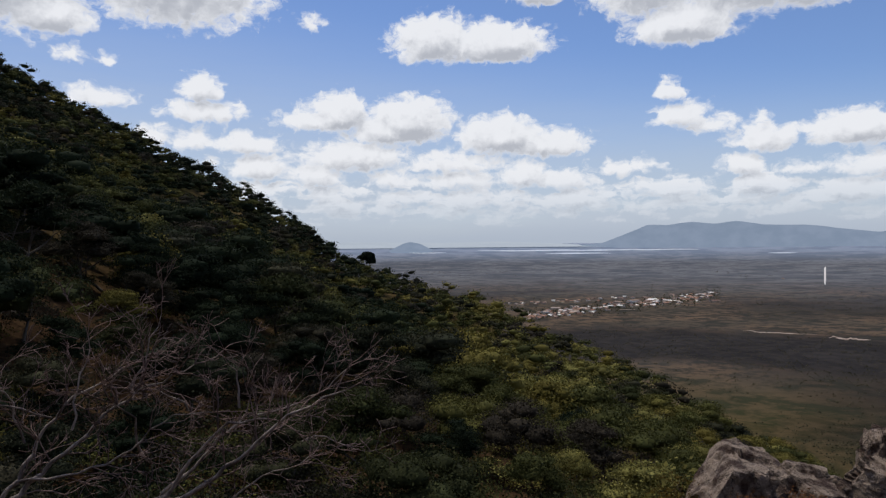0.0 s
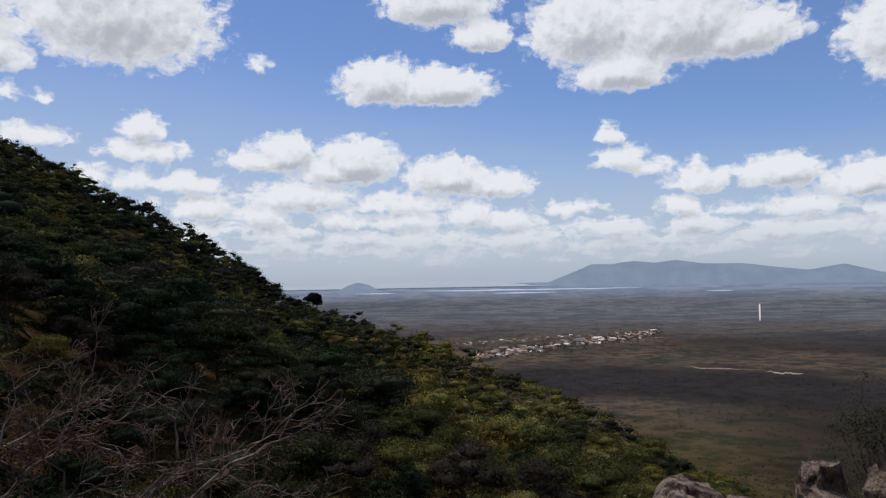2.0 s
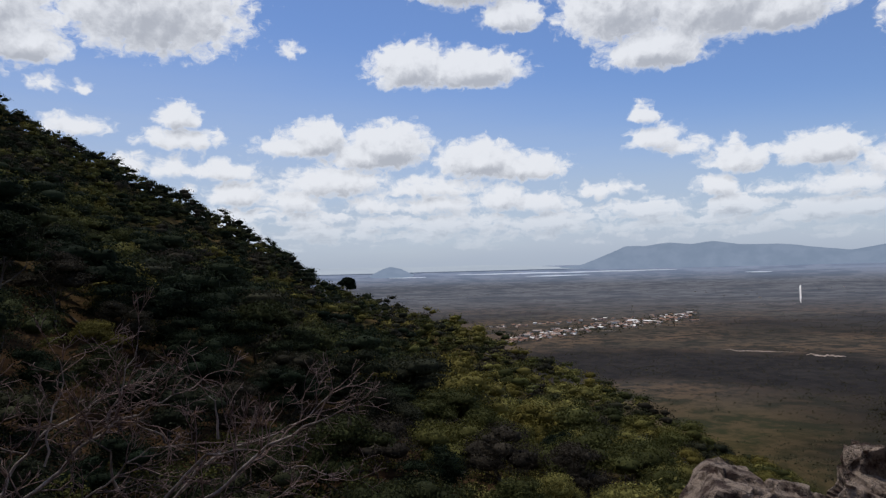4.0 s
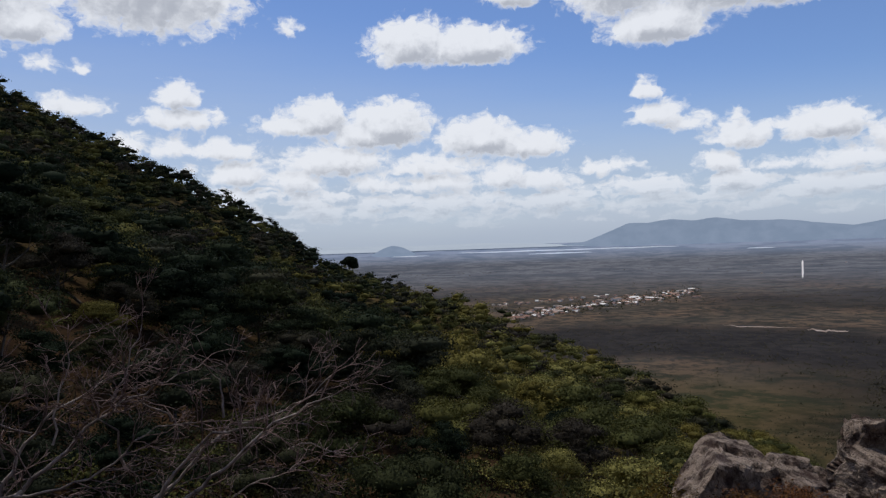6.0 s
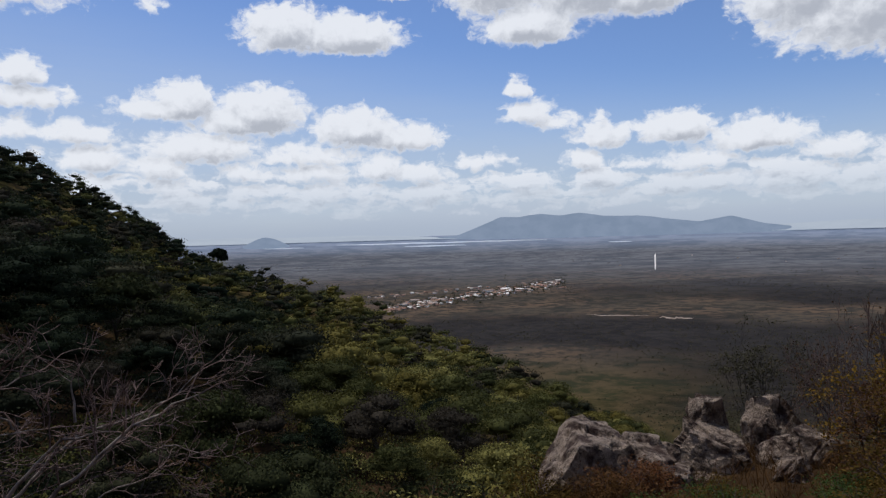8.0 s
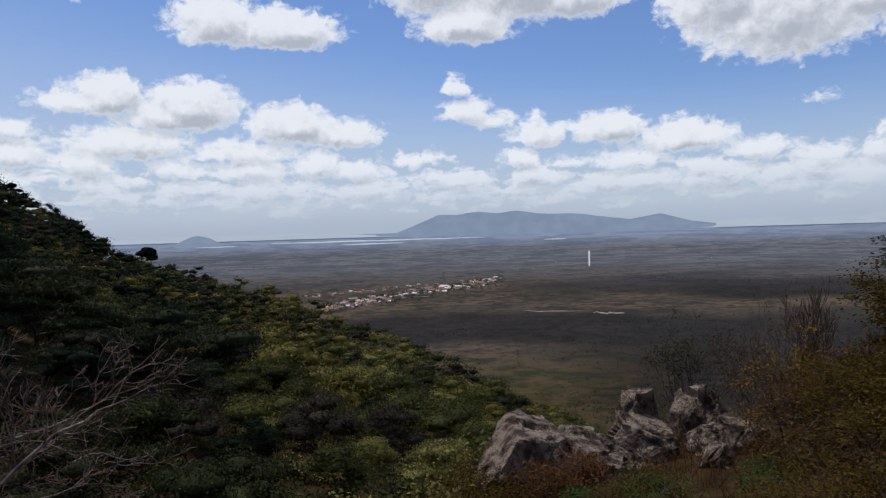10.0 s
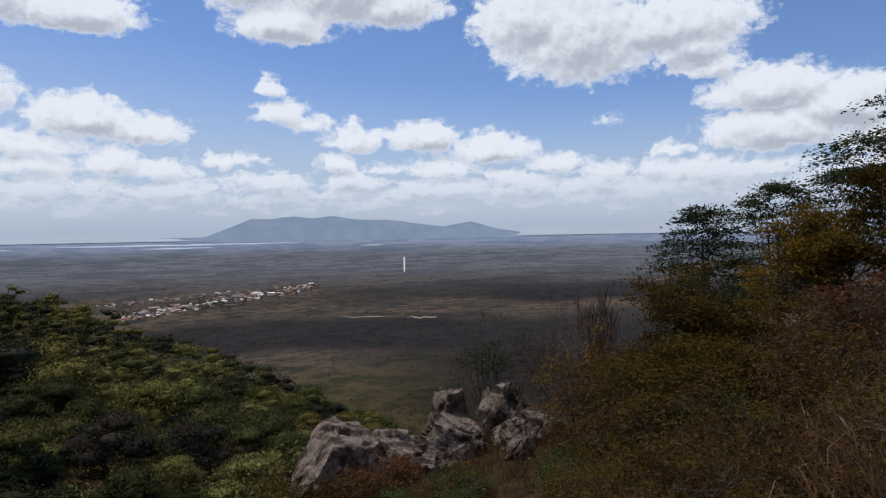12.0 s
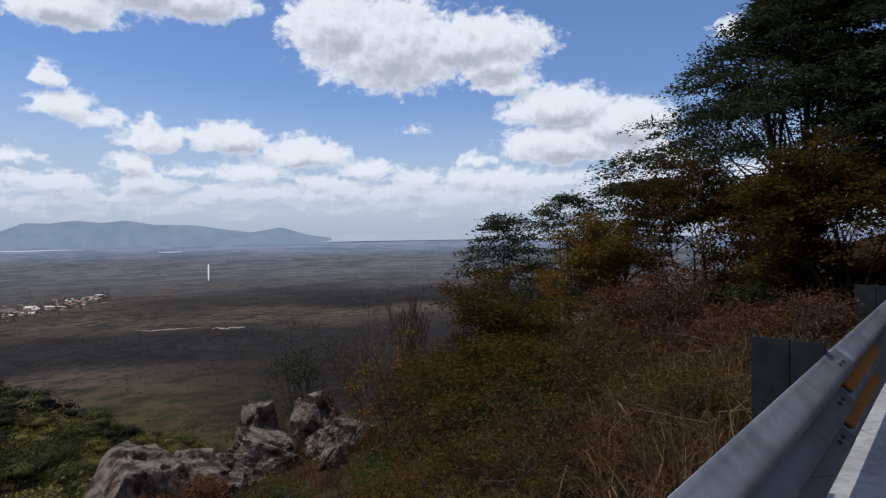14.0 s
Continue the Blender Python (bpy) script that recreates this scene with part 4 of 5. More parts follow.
def boulder(seed, az, r, width, top, bottom, deep=0.9, label="", turn=0.0, cuts=11, name="boulder"):
    """A weathered rock: a ball cut by planes, then split and roughened."""
    rng = np.random.default_rng(seed)
    bm = bmesh.new()
    bmesh.ops.create_icosphere(bm, subdivisions=5, radius=1.0)
    planes = []
    for i in range(cuts):
        a = rng.uniform(0, 6.28)
        d = Vector((math.cos(a), math.sin(a), rng.uniform(-0.1, 1.0)))
        planes.append((d.normalized(), rng.uniform(0.5, 0.82)))
    planes.append((Vector((rng.uniform(-0.4, 0.4), rng.uniform(-0.35, 0.1), 1)).normalized(), 0.56))
    joints = [(Vector(rng.normal(0, 1, 3)).normalized(), rng.uniform(-0.35, 0.35)) for i in range(4)]
    bed = Vector((rng.uniform(-0.4, 0.4), rng.uniform(-0.4, 0.4), 1)).normalized()
    shift = Vector(rng.uniform(-50, 50, 3))
    for v in bm.verts:
        big = max(abs(c) for c in v.co)
        p = v.co * (0.30 + 0.70 / big) * 0.86
        for nrm, d in planes:
            over = p.dot(nrm) - d
            if over > 0:
                p -= nrm * over * 0.98
        q = p * 1.3 + shift
        bent = q + noise.noise_vector(q * 1.4) * 0.2
        # blocks parted by joints, each standing a little in or out
        side, groove = 0, 0.0
        for k, (nrm, d) in enumerate(joints):
            off = p.dot(nrm) - d + 0.06 * noise.noise(q * 2.0 + Vector((k * 9, 0, 0)))
            side += (off > 0) << k
            groove = max(groove, 1 - abs(off) / 0.035)
        block = (noise.cell(Vector((side * 3.7 + 0.5, shift.x, 0.5))) - 0.5) * 0.16
        ledge = 0.02 * (abs((bent.dot(bed) * 3.2) % 1.0 - 0.5) - 0.25)
        gaps, cells = noise.voronoi(bent * 3.4)
        chip = noise.cell(cells[0] * 5.1) * 0.045
        fine = (noise.ridged_multi_fractal(q * 2.4, 1.0, 2.1, 5, 1.0, 2.0) - 1.0) * 0.028
        v.co = p * (1 + block + ledge + chip + fine - 0.10 * groove)
    zs = [v.co.z for v in bm.verts]
    xs = [v.co.x for v in bm.verts]
    ground = heading(az, r)
    foot = height(ground.x, ground.y) - 0.3
    tall = top - foot
    for v in bm.verts:
        v.co.x *= width / (max(xs) - min(xs))
        v.co.y *= width * deep / (max(xs) - min(xs))
        v.co.z = (v.co.z - min(zs)) / (max(zs) - min(zs)) * tall
    ob = part(name, bm, MAT_ROCK, None, smooth=False)
    ob.matrix_basis = Matrix.Translation((ground.x, ground.y, foot)) @ Matrix.Rotation(radians(az + turn), 4, "Z")
    return tagged(ob, label, "rock", "outcrop rocks")


def build_rocks():
    boulder(1, -28.5, 12.0, 2.05, -2.0, 0, 1.0, "pale weathered boulder with a cracked rounded crown", 8)
    boulder(2, -33.2, 12.0, 1.7, -2.2, 0, 0.9, "low brown boulder wedged between larger ones", -10)
    boulder(3, -38.7, 12.8, 1.50, -2.15, 0, 1.0, "tall grey boulder with lichen and dark cracks", 15)
    boulder(4, -38.0, 13.5, 0.9, -1.8, 0, 0.8, "dark block standing up behind the outcrop", 20, 4)
    boulder(5, -42.9, 15.0, 1.30, -2.0, 0, 1.0, "rounded brown boulder at the back of the outcrop", -20)
    boulder(6, -45.3, 12.9, 1.45, -2.12, 0, 0.8, "broad pale slab leaning on the outcrop", 25)
    boulder(7, -44.3, 11.8, 0.66, -2.25, 0, 0.9, "upright pale block at the foot of the outcrop", -15)
    boulder(8, -37.2, 11.7, 0.34, -2.7, 0, 0.9, "small wedge of pale rock", 0)
    boulder(9, -68.7, 8.5, 0.45, 0.05, 0, 0.8, "flat pale stone half hidden by dry scrub", 10)
    boulder(10, -70.8, 8.1, 0.38, -0.12, 0, 0.8, "small pale stone half hidden by dry scrub", 30)
    boulder(11, -63.0, 7.6, 0.3, -0.62, 0, 0.8, "small pale stone half hidden by dry scrub", 30)


build_rocks()


def plant(name, seed, az, r, width, top, leaf_mat, leaf, count, label, category, wood=None, stems=4, levels=3, spread=0.5, thick=0.03, group="", loose=0.12, base=None, upper=0.0, lean=(0, 0), wobble=0.18, turn=None, kids=(2, 3), fade=0.72, ways=None):
    """A shrub or small tree that grows to a given width and height where it stands."""
    rng = np.random.default_rng(seed)
    thing = new(name)
    segs, tips, owner = [], [], []
    for k in range(stems):
        d = np.array([rng.normal(0, 0.45), rng.normal(0, 0.45), 1.0]) if stems > 1 else np.array([0.05, 0, 1.0])
        d = d + np.array([lean[0], lean[1], 0])
        if ways:
            d = np.array([ways[k][0], ways[k][1], 1.0])
        grow(rng, (rng.normal(0, 0.06), rng.normal(0, 0.06), 0), d / np.linalg.norm(d), 1.0, 1.0, 0, levels, spread, segs, tips, wobble=wobble, kids=kids, fade=fade)
        owner += [k] * (len(segs) - len(owner))
    ends = np.array([s[1] for s in segs])
    wide = np.percentile(np.abs(ends[:, :2]), 97) * 2
    at = heading(az, r)
    foot = height(at.x, at.y) - 0.1 if base is None else base
    tall = max(top - foot, 0.3)
    k = np.array([width / wide, width / wide, tall / np.percentile(ends[:, 2], 99)])
    segs = [(p * k, q * k, max(a * thick, 0.004), max(b * thick, 0.003)) for p, q, a, b in segs]
    for i in range(stems):
        v, f = tubes([s for s, o in zip(segs, owner) if o == i], 5 if thick > 0.03 else 3)
        mesh_object("stem" if stems > 2 else "trunk", v, f, wood or MAT_BARK, thing)
    if count:
        fine = [s for s in segs if s[2] < thick * 0.42 and s[1][2] > upper * tall] or segs
        pick = rng.integers(0, len(fine), count)
        p = np.array([s[0] for s in fine])[pick]
        q = np.array([s[1] for s in fine])[pick]
        u = rng.random(count)[:, None]
        ends = np.array([t[0] for t in tips]) * k
        ends = ends[ends[:, 2] > upper * tall]
        spray = rng.random(count) < (0.8 if len(ends) > 40 else 0.3)
        here = ends[rng.integers(0, len(ends), count)]
        u = np.where(spray[:, None], 0.0, u)
        p = np.where(spray[:, None], here, p)
        q = np.where(spray[:, None], here + np.array([0.1, 0.0, 0.02]) * rng.normal(0, 1, (count, 1)), q)
        places = p + (q - p) * u + rng.normal(0, loose, (count, 3)) * np.array([1, 1, 0.35])
        d = q - p
        d /= np.linalg.norm(d, axis=1)[:, None] + 1e-9
        lv, lf = leaves(rng, places, d, leaf, 0.55)
        mesh_object("foliage", lv, lf, leaf_mat, thing)
    thing.matrix_basis = Matrix.Translation((at.x, at.y, foot)) @ Matrix.Rotation(rng.uniform(0, 6.28) if turn is None else radians(turn), 4, "Z")
    return tagged(thing, label, category, group)


def layered_tree(seed, az, r, top, reach, shape, leaf, sprays, per, mat, label, stems=3, low=0.3, group="", thick=0.09):
    """A tree whose crown is made of flat leaf sprays, each carried by a branch that bows out from the trunk. shape: the crown's
    half width, as shares of reach, at shares of the height."""
    rng = np.random.default_rng(seed)
    thing = new("tree")
    p = heading(az, r)
    foot = height(p.x, p.y) - 0.1
    tall = top - foot
    lean = rng.normal(0, 0.10 * reach, (stems, 2))

    def stem_at(k, f):
        return np.array([lean[k, 0] * f * 2, lean[k, 1] * f * 2, f * tall])

    trunks = [(stem_at(k, a) + rng.normal(0, 0.02, 3), stem_at(k, a + 0.1), thick * (1.05 - a), thick * (0.95 - a)) for k in range(stems) for a in np.arange(0, 0.8, 0.1)]
    segs, places, ways, nodes = [], [], [], []

    def crown_place(deep, most):
        f = rng.uniform(low, 1.0)
        out = np.interp(f, [a for a, b in shape], [b for a, b in shape]) * reach
        a, rho = rng.uniform(0, 6.28), out * math.sqrt(rng.uniform(deep, most))
        return f, a, rho, np.array([math.cos(a) * rho, math.sin(a) * rho, f * tall])

    def branch(start, tip, rho, wide, steps):
        bow = (start + tip) / 2 + np.array([0, 0, 0.10 * rho]) + rng.normal(0, 0.07 * rho + 0.02, 3)
        line = [start * (1 - u) ** 2 + bow * 2 * u * (1 - u) + tip * u * u for u in np.linspace(0, 1, steps + 1)]
        for k in range(steps):
            segs.append((line[k], line[k + 1], wide * (1 - 0.75 * k / steps) + 0.003, wide * (1 - 0.75 * (k + 1) / steps) + 0.003))
        return line

    for i in range(max(8, sprays // 14)):
        f, a, rho, tip = crown_place(0.1, 0.6)
        start = stem_at(rng.integers(stems), min(0.75, f * rng.uniform(0.35, 0.7)))
        nodes += branch(start, tip, rho, thick * 0.22 + 0.006 * rho, 7)[2:]
    nodes = np.array(nodes)
    for i in range(sprays):
        f, a, rho, tip = crown_place(0.12, 1.0)
        gap = np.linalg.norm((nodes - tip) * np.array([1, 1, 1.4]), axis=1) + 0.5 * np.maximum(nodes[:, 2] - tip[2], 0)
        start = nodes[gap.argmin()]
        line = branch(start, tip, float(np.linalg.norm(tip - start)), 0.010, 3)
        size = rng.uniform(0.26, 0.5) * (1.15 - 0.3 * f)
        way = np.array([math.cos(a), math.sin(a), 0])
        flat = rng.normal(0, 0.55, (per, 3)) * size
        flat[:, 2] = flat[:, 2] * 0.2 - 0.25 * np.maximum(flat @ way, 0)
        places.append(tip + flat)
        ways.append(flat / (np.linalg.norm(flat, axis=1)[:, None] + 1e-6) + way * 0.5)
        for k in range(3):
            segs.append((line[2], tip + flat[k], 0.005, 0.003))
    v, f = tubes(trunks, 6)
    mesh_object("trunk", v, f, MAT_BARK, thing, smooth=True)
    v, f = tubes(segs, 3)
    tagged(mesh_object("branchwork", v, f, MAT_BARK, thing), kind="stuff")
    v, f = leaves(rng, np.concatenate(places), np.concatenate(ways), leaf, 0.5)
    mesh_object("foliage", v, f, mat, thing)
    thing.matrix_basis = Matrix.Translation((p.x, p.y, foot)) @ Matrix.Rotation(rng.uniform(0, 6.28), 4, "Z")
    return tagged(thing, label, "tree", group)


def build_roadside_plants():
    shrub = "shrub"
    cone = [(0.2, 0.6), (0.30, 0.9), (0.38, 1.0), (0.6, 0.68), (0.71, 0.5), (0.85, 0.26), (1.0, 0.05)]
    dome = [(0.2, 0.5), (0.4, 0.9), (0.62, 1.0), (0.85, 0.72), (1.0, 0.2)]
    layered_tree(1, -82.6, 14.0, 6.3, 3.65, cone, 0.07, 640, 210, MAT_DARKLEAF, "spreading dark-leaved tree with an open layered crown", low=0.22)
    layered_tree(2, -95.0, 13.2, 9.4, 3.3, dome, 0.085, 640, 150, MAT_DARKLEAF, "tall dense dark tree above the guardrail", low=0.2)
    layered_tree(3, -102.0, 11.5, 8.2, 3.0, dome, 0.085, 380, 130, MAT_DARKLEAF, "tall dense dark tree above the guardrail", low=0.2)
    layered_tree(24, -91.5, 17.0, 8.6, 3.2, dome, 0.085, 520, 150, MAT_DARKLEAF, "tall dense dark tree behind the first ones", low=0.25)
    layered_tree(4, -59.4, 16.0, 1.9, 1.25, dome, 0.075, 120, 110, MAT_DARKLEAF, "small dark green tree with layered leaf sprays", low=0.25, thick=0.05)
    layered_tree(5, -64.8, 17.5, 2.45, 1.5, dome, 0.075, 140, 110, MAT_DARKLEAF, "small dark green tree with layered leaf sprays", low=0.25, thick=0.05)
    layered_tree(6, -69.3, 18.0, 2.75, 1.4, dome, 0.075, 120, 110, MAT_DARKLEAF, "small dark green tree with layered leaf sprays", low=0.25, thick=0.05)
    plant("shrub", 7, -68.3, 13.0, 2.2, 1.6, MAT_AUTUMN, 0.055, 18000, "rust and yellow leaved shrub in dry leaf", shrub, group="roadside shrubs")
    plant("shrub", 8, -49.2, 13.0, 1.2, -0.55, MAT_AUTUMN, 0.07, 2600, "yellow-leaved shrub behind the rocks", shrub, group="roadside shrubs")
    plant("shrub", 9, -60.5, 11.0, 3.0, 0.7, MAT_OLIVE, 0.052, 30000, "dense olive and yellow shrub", shrub, stems=6, group="roadside shrubs")
    plant("shrub", 10, -60.5, 9.0, 2.6, -0.1, MAT_OLIVE, 0.048, 26000, "dense olive and yellow shrub", shrub, stems=6, group="roadside shrubs")
    plant("shrub", 11, -75.0, 12.6, 3.2, 2.6, MAT_OLIVE, 0.06, 30000, "brownish olive shrub under the tall trees", shrub, stems=5, group="roadside shrubs")
    plant("shrub", 12, -85.8, 10.8, 2.8, 2.5, MAT_OLIVE, 0.055, 26000, "olive shrub beside the guardrail", shrub, stems=5, group="roadside shrubs")
    plant("shrub", 13, -80.5, 11.0, 2.6, 2.3, MAT_OLIVE, 0.055, 26000, "rust-leaved shrub under the tall trees", shrub, stems=5, group="roadside shrubs")
    plant("shrub", 14, -43.2, 17.0, 2.3, -0.95, MAT_SCRUB, 0.06, 5000, "thin dark shrub growing behind the rocks", shrub, stems=4, group="roadside shrubs", upper=0.3)
    plant("bare_shrub", 15, -50.8, 13.5, 2.0, 0.1, MAT_BROWN, 0.05, 500, "leafless twiggy shrub with a few brown leaves", shrub, MAT_TWIG, stems=6, levels=4, thick=0.025, group="bare shrubs")
    plant("bare_shrub", 25, -46.5, 15.0, 2.2, -0.75, MAT_BROWN, 0.05, 1500, "leafless twiggy shrub with a few brown leaves", shrub, MAT_TWIG, stems=6, levels=4, thick=0.02, group="bare shrubs")
    plant("bare_shrub", 26, -51.0, 12.8, 1.7, -1.1, MAT_RUST, 0.045, 3500, "reddish brown withered shrub", shrub, MAT_TWIG, stems=7, levels=3, thick=0.02, group="bare shrubs")
    plant("bare_shrub", 27, -53.2, 11.5, 2.0, -0.75, MAT_BROWN, 0.045, 5000, "reddish brown withered shrub", shrub, MAT_TWIG, stems=7, levels=3, thick=0.02, group="bare shrubs")
    plant("bare_shrub", 16, -54.5, 10.5, 1.6, -0.2, MAT_BROWN, 0.05, 500, "leafless twiggy shrub with a few brown leaves", shrub, MAT_TWIG, stems=6, levels=4, thick=0.025, group="bare shrubs")
    plant("bare_shrub", 17, -73.7, 10.0, 2.2, 0.9, MAT_RUST, 0.045, 6000, "reddish brown withered shrub", shrub, MAT_TWIG, stems=7, levels=3, thick=0.025, group="bare shrubs")
    plant("bare_shrub", 18, -78.5, 8.2, 1.8, 0.5, MAT_RUST, 0.04, 5000, "reddish brown withered shrub", shrub, MAT_TWIG, stems=7, levels=3, thick=0.025, group="bare shrubs")
    plant("bare_shrub", 19, -69.0, 8.0, 1.5, 0.25, MAT_BROWN, 0.035, 5000, "reddish brown withered shrub", shrub, MAT_TWIG, stems=6, levels=3, thick=0.022, group="bare shrubs")
    plant("bare_shrub", 20, -83.0, 7.4, 1.4, 0.75, MAT_RUST, 0.032, 6000, "reddish brown withered shrub", shrub, MAT_TWIG, stems=6, levels=3, thick=0.022, group="bare shrubs")
    for k, (az, r, width, top, m, count, label) in enumerate((
            (-24.4, 10.9, 1.5, -2.45, MAT_OLIVE, 7000, "olive brush at the foot of the rocks"), (-27.6, 10.5, 1.3, -2.55, MAT_BROWN, 6500, "dry brown brush hanging over the rocks"),
            (-26.2, 9.9, 1.3, -2.7, MAT_OLIVE, 6000, "olive brush at the foot of the rocks"), (-29.6, 10.0, 1.3, -2.3, MAT_BROWN, 6500, "dry brown brush hanging over the rocks"),
            (-32.6, 10.3, 1.4, -2.25, MAT_RUST, 6500, "dry reddish brush between the rocks"), (-35.4, 9.4, 1.2, -2.5, MAT_GREEN, 6000, "green leafy brush at the foot of the rocks"),
            (-39.5, 9.2, 1.3, -2.5, MAT_GREEN, 6500, "green leafy brush at the foot of the rocks"), (-49.6, 10.2, 1.3, -2.2, MAT_GREEN, 8000, "green leafy brush at the foot of the rocks"),
            (-51.5, 8.6, 1.5, -1.75, MAT_OLIVE, 8000, "dense olive and yellow shrub"), (-55.5, 7.6, 1.4, -1.2, MAT_BROWN, 7000, "dry brown brush on the bank"))):
        plant("shrub", 80 + k, az, r, width, top, m, 0.045, count, label, shrub, MAT_TWIG, stems=6, levels=3, thick=0.018, group="roadside shrubs")
    # undergrowth between them
    rng = np.random.default_rng(77)
    low = [("shrub", MAT_OLIVE, "low olive undergrowth on the bank"), ("shrub", MAT_BROWN, "low brown withered undergrowth on the bank"),
           ("shrub", MAT_GREEN, "low green leafy undergrowth on the bank"), ("shrub", MAT_OLIVE, "low olive undergrowth on the bank")]
    kinds = [plant("shrub", 40 + i, -60, 12, 1.5, height(*heading(-60, 12).xy) + 0.9, m, 0.052, 1500, l, "undergrowth", MAT_TWIG, stems=6, levels=2, thick=0.02, group="undergrowth") for i, (nm, m, l) in enumerate(low)]
    for i in range(105):
        az = rng.uniform(-90, -22)
        r = rng.uniform(6.2, 21)
        k, low_cut = i % 4, 0.85
        if az > -48 and r < 17:
            if not (az < -36 and r < 8.2) and i % 4 != 3:
                continue
            k, low_cut = 2, 0.45
        if az < -66 and r < 9:
            k = int(rng.choice([1, 3]))
        if i % 4 == 3 and i > 4:
            az, r, k, low_cut = rng.uniform(-40, -23), rng.uniform(8.6, 10.6), int(rng.choice([1, 1, 1, 0])), 0.5
        p = heading(az, r)
        if p.dot(ACROSS) < 1.7:
            continue
        m = Matrix.Translation((p.x, p.y, height(p.x, p.y) - 0.08)) @ Matrix.Rotation(rng.uniform(0, 6.28), 4, "Z") @ Matrix.Scale(rng.uniform(0.7, 1.3) * low_cut, 4)
        if i < 4:
            kinds[i].matrix_basis = m
        else:
            copy_thing(kinds[k], m)
    for i in range(46):
        p = heading(rng.uniform(-80, -48), rng.uniform(4.2, 8.0))
        if p.dot(ACROSS) > 1.5:
            copy_thing(kinds[int(rng.choice([0, 1, 1, 3]))], Matrix.Translation((p.x, p.y, height(p.x, p.y) - 0.06)) @ Matrix.Rotation(rng.uniform(0, 6.28), 4, "Z") @ Matrix.Scale(rng.uniform(0.35, 0.65), 4))


build_roadside_plants()


def dead_tree(seed, az, r, limbs, twigs, label):
    """A leafless tree: limbs given as start (aside, height), slope, length, thickness and bend, each with a haze of fine twigs."""
    rng = np.random.default_rng(seed)
    thing = new("dead_tree")
    p = heading(az, r)
    foot = height(p.x, p.y) - 0.1
    for aside, z, slope, length, thick, bend in limbs:
        steps = max(5, int(length / 0.16))
        at, deep, segs, fine = np.array([aside, rng.normal(0, 0.15), z]), rng.normal(0, 0.2), [], []
        wave = rng.uniform(0, 6.28)
        for k in range(steps):
            u = k / steps
            a = radians(slope + bend * u + 12 * math.sin(wave + 9 * u) + rng.normal(0, 15))
            d = np.array([math.cos(a), deep, math.sin(a)])
            q = at + d * length / steps
            segs.append((at, q, thick * 0.8 * (1 - 0.85 * u) + 0.004, thick * 0.8 * (1 - 0.85 * (u + 1 / steps)) + 0.004))
            at = q
            for k in range(rng.poisson(twigs * min(1.0, u * 1.6))):
                b = radians(slope + bend * u + rng.choice([-1, 1]) * rng.uniform(25, 75)) * 0.75 + radians(20)
                grow(rng, at, (math.cos(b), rng.normal(0, 0.3), math.sin(b)), rng.uniform(0.22, 0.5), min(thick * 0.4, 0.012), 0, 2, 0.5, fine, [], wobble=0.22)
        grow(rng, at, d / np.linalg.norm(d), 0.4, min(thick * 0.4, 0.010), 0, 2, 0.5, fine, [], wobble=0.2)
        v, f = tubes(segs, 6)
        limb = mesh_object("limb", v, f, MAT_DEADWOOD, thing, smooth=True)
        v, f = tubes([(a, b, max(c, 0.0055), max(e, 0.0045)) for a, b, c, e in fine], 3)
        tagged(mesh_object("twigs", v, f, MAT_TWIG, limb), kind="stuff")
    base = limbs[0]
    v, f = tubes([((base[0] - 0.3, 0, foot), (base[0] - 0.1, 0, (foot + base[1]) / 2), 0.10, 0.085), ((base[0] - 0.1, 0, (foot + base[1]) / 2), (base[0] + 0.02, 0, base[1] + 0.1), 0.085, 0.06)], 8)
    mesh_object("trunk", v, f, MAT_DEADWOOD, thing, smooth=True)
    thing.matrix_basis = Matrix.Translation((p.x, p.y, 0)) @ Matrix.Rotation(radians(az), 4, "Z")
    return tagged(thing, label, "tree", "dead trees")


def build_dead_trees():
    label = "bare dead tree with pale twisting branches"
    dead_tree(61, 25.0, 9.5, [(0.25, -2.5, 64, 2.7, 0.055, -40), (0.35, -2.5, 50, 3.6, 0.052, -38), (0.73, -1.4, 96, 0.95, 0.024, 8), (1.95, -0.86, 95, 0.65, 0.02, 25),
                              (1.3, -0.85, 138, 0.6, 0.016, 0), (0.9, -1.8, 20, 3.2, 0.024, -4), (2.8, -1.42, -18, 0.9, 0.013, -10), (1.0, -2.3, 30, 2.0, 0.02, -20)], 0.8, label)
    dead_tree(67, 31.0, 9.5, [(-0.1, -2.0, 52, 3.2, 0.042, -34), (-0.1, -1.9, 62, 2.6, 0.036, -30), (0.7, -0.75, 155, 1.1, 0.016, -20), (0.3, -1.4, 18, 2.4, 0.019, 0),
                              (0.9, -0.9, 75, 1.2, 0.016, 20), (0.4, -1.0, 100, 1.2, 0.016, 20), (1.6, -0.5, 60, 1.1, 0.013, 15), (-0.2, -1.2, 120, 1.3, 0.018, -20)], 1.5, label)


build_dead_trees()


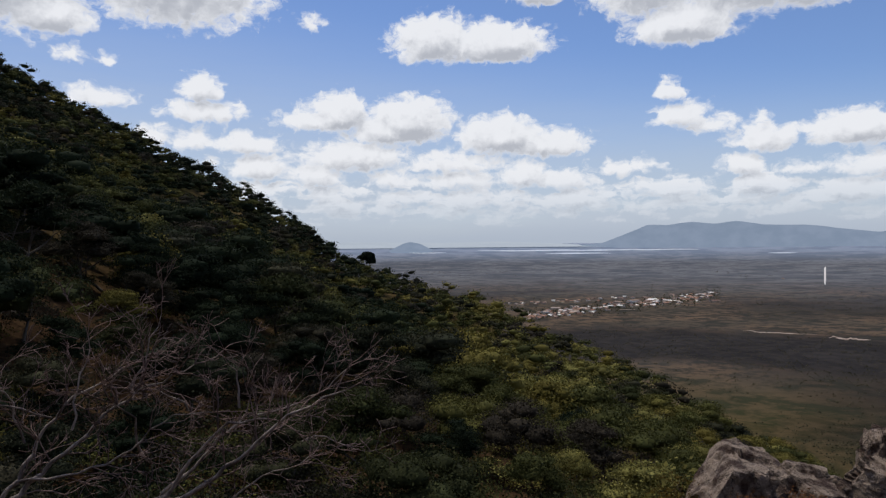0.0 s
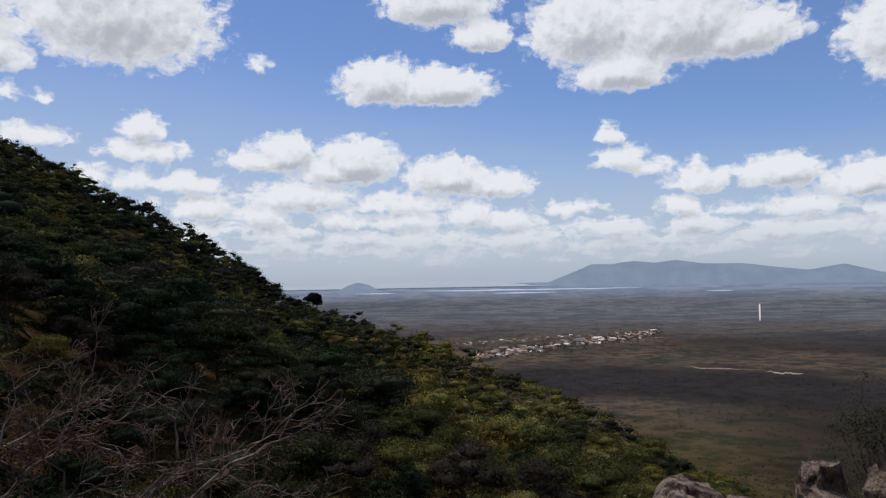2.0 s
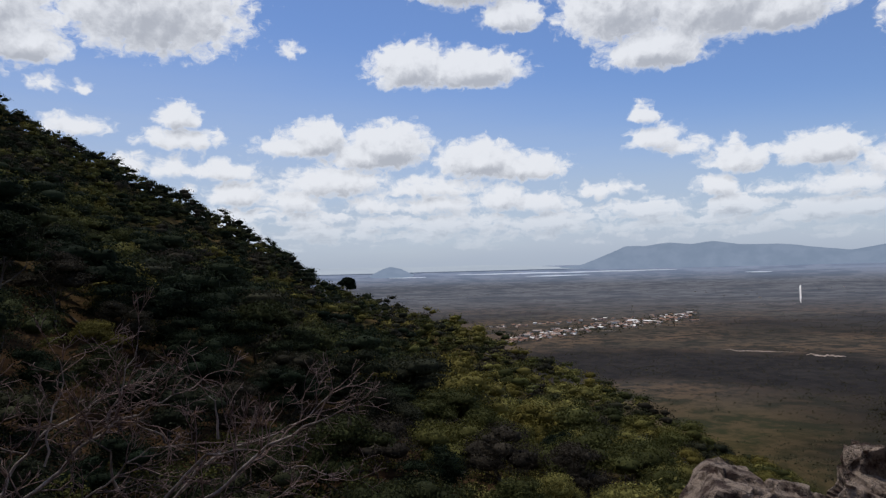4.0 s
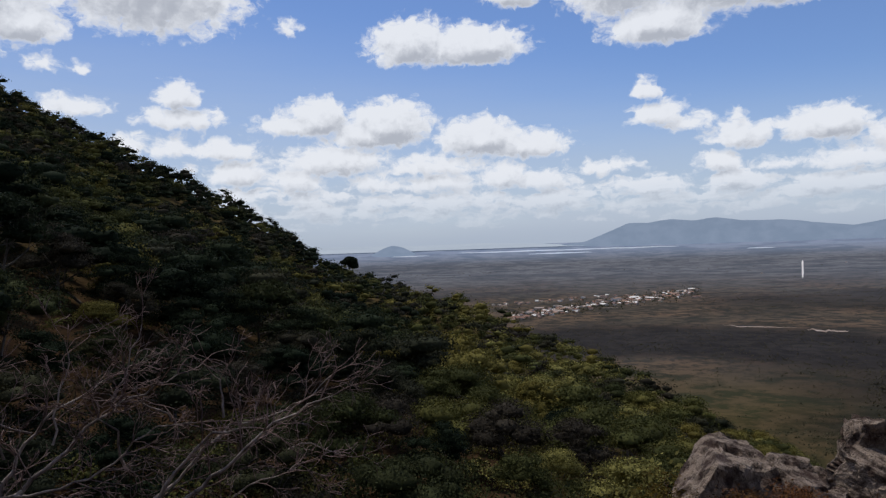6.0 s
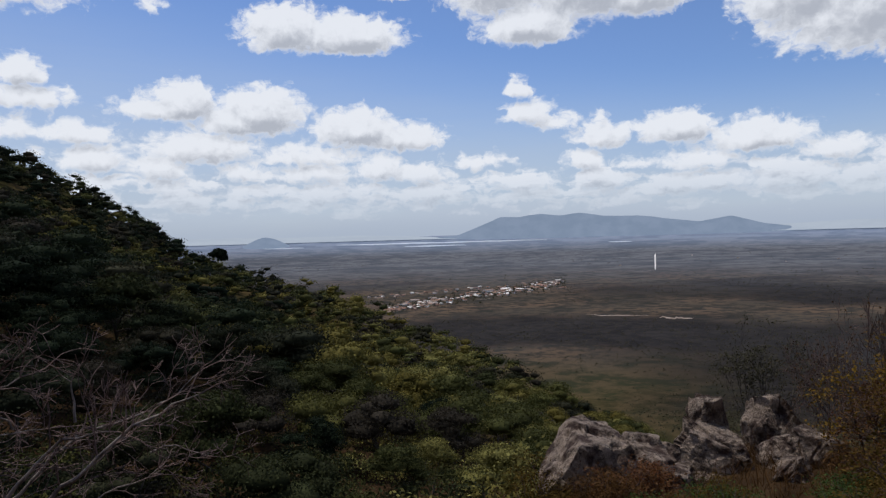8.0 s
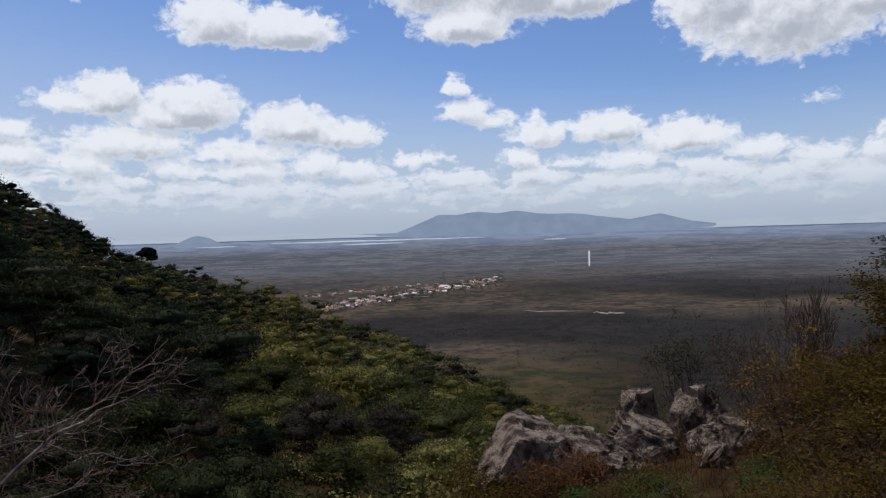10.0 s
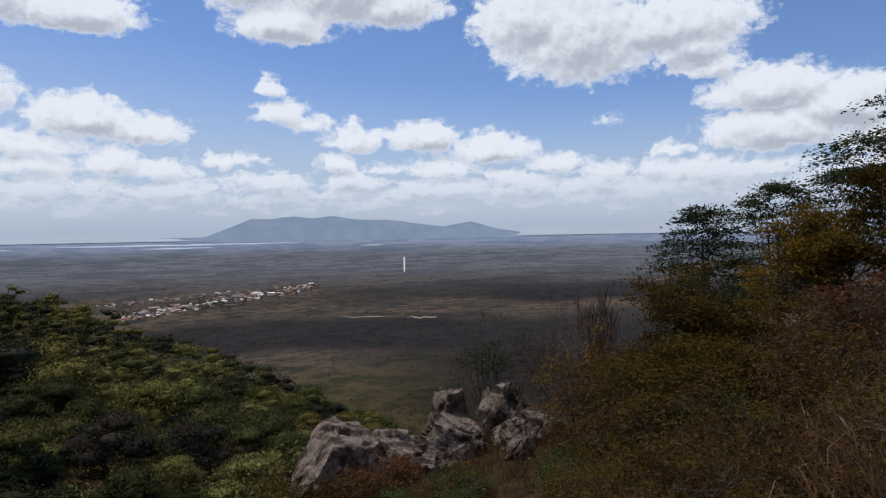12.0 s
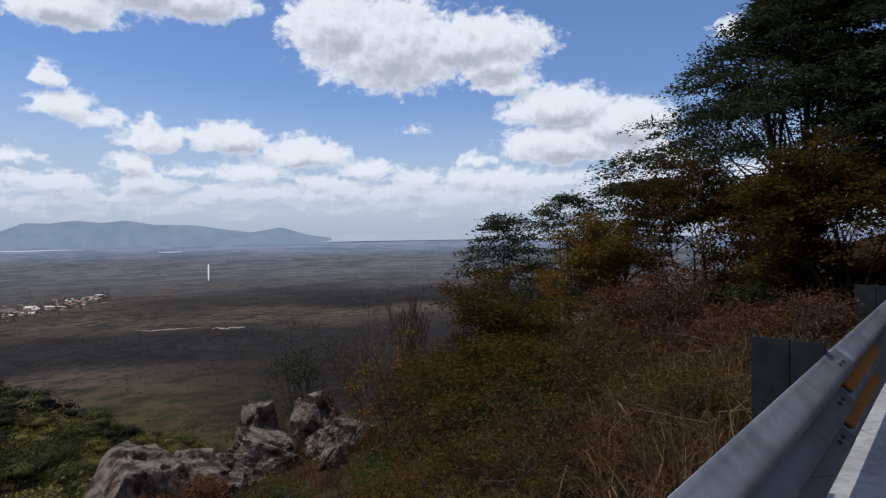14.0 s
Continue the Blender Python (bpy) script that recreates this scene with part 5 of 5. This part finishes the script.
def build_grass():
    """Dry straw and green blades on the bank."""
    for name, mat, seed, count, a0, a1, r0, r1, long, label in (
            ("dry_grass", MAT_STRAW, 3, 2600, -88, -67, 2.6, 7.5, 0.6, "dry straw-coloured grass on the bank"),
            ("green_grass", MAT_GREEN, 4, 900, -80, -36, 2.2, 9.5, 0.4, "green grass and ferns on the bank"),
            ("dry_grass", MAT_BROWN, 5, 5000, -50, -20, 8.5, 17.0, 0.5, "brown withered grass round the rocks"),
            ("dry_grass", MAT_RUST, 6, 3000, -86, -50, 5.0, 14.0, 0.4, "brown withered grass and twigs on the bank")):
        rng = np.random.default_rng(seed)
        az, r = rng.uniform(a0, a1, count), np.sqrt(rng.uniform(r0 ** 2, r1 ** 2, count))
        x, y = -np.sin(np.radians(az)) * r, np.cos(np.radians(az)) * r
        dens = rough2(x, y, 1.2, seed)
        n = x * ACROSS.x + y * ACROSS.y
        keep = (n > 0.85) & (dens > (-0.15 if name == "dry_grass" else 0.0))
        x, y = x[keep], y[keep]
        m = len(x)
        root = np.stack([x, y, land(x, y) - 0.02], -1)
        lean = rng.normal(0, 0.45, (m, 3))
        lean[:, 2] = 1
        lean /= np.linalg.norm(lean, axis=1)[:, None]
        side = np.cross(lean, rng.normal(0, 1, (m, 3)))
        side /= np.linalg.norm(side, axis=1)[:, None]
        L = (long * rng.uniform(0.4, 1.4, m))[:, None]
        bend = rng.normal(0, 0.3, (m, 3)) * L
        bend[:, 2] = -np.abs(bend[:, 2])
        w = 0.006
        mid, tip = root + lean * L * 0.6, root + lean * L + bend
        v = np.stack([root - side * w, root + side * w, mid + side * w * 0.7, mid - side * w * 0.7, tip], 1).reshape(-1, 3)
        b = np.arange(m)[:, None] * 5
        ob = mesh_object(name, v, [b + np.array([[0, 1, 2, 3]]), b + np.array([[3, 2, 4]])], mat)
        tagged(ob, label, "grass", kind="stuff")


build_grass()


def fallen_branch(seed, az, r, length, turn, label):
    """A dry bent branch with side twigs, propped on the brush of the bank."""
    rng = np.random.default_rng(seed)
    segs, tips = [], []
    a = radians(turn)
    grow(rng, (0, 0, 0.05), (math.cos(a), math.sin(a), 0.25), length, 0.010, 0, 2, 0.35, segs, tips, wobble=0.12, steps=5, kids=(1, 2))
    v, f = tubes(segs, 5)
    ob = mesh_object("fallen_branch", v, f, MAT_TWIG)
    p = heading(az, r)
    ob.location = (p.x, p.y, height(p.x, p.y))
    return tagged(ob, label, "branch", "fallen branches")


for seed, az, r, length, turn in ((1, -58, 5.6, 0.4, -30), (2, -64, 5.2, 0.35, 150), (3, -71, 5.8, 0.3, 20), (4, -50, 6.2, 0.45, 200), (5, -75, 5.2, 0.3, 70), (6, -67, 6.4, 0.4, -10)):
    fallen_branch(seed, az, r, length, turn, "dry bent branch lying on the bank")
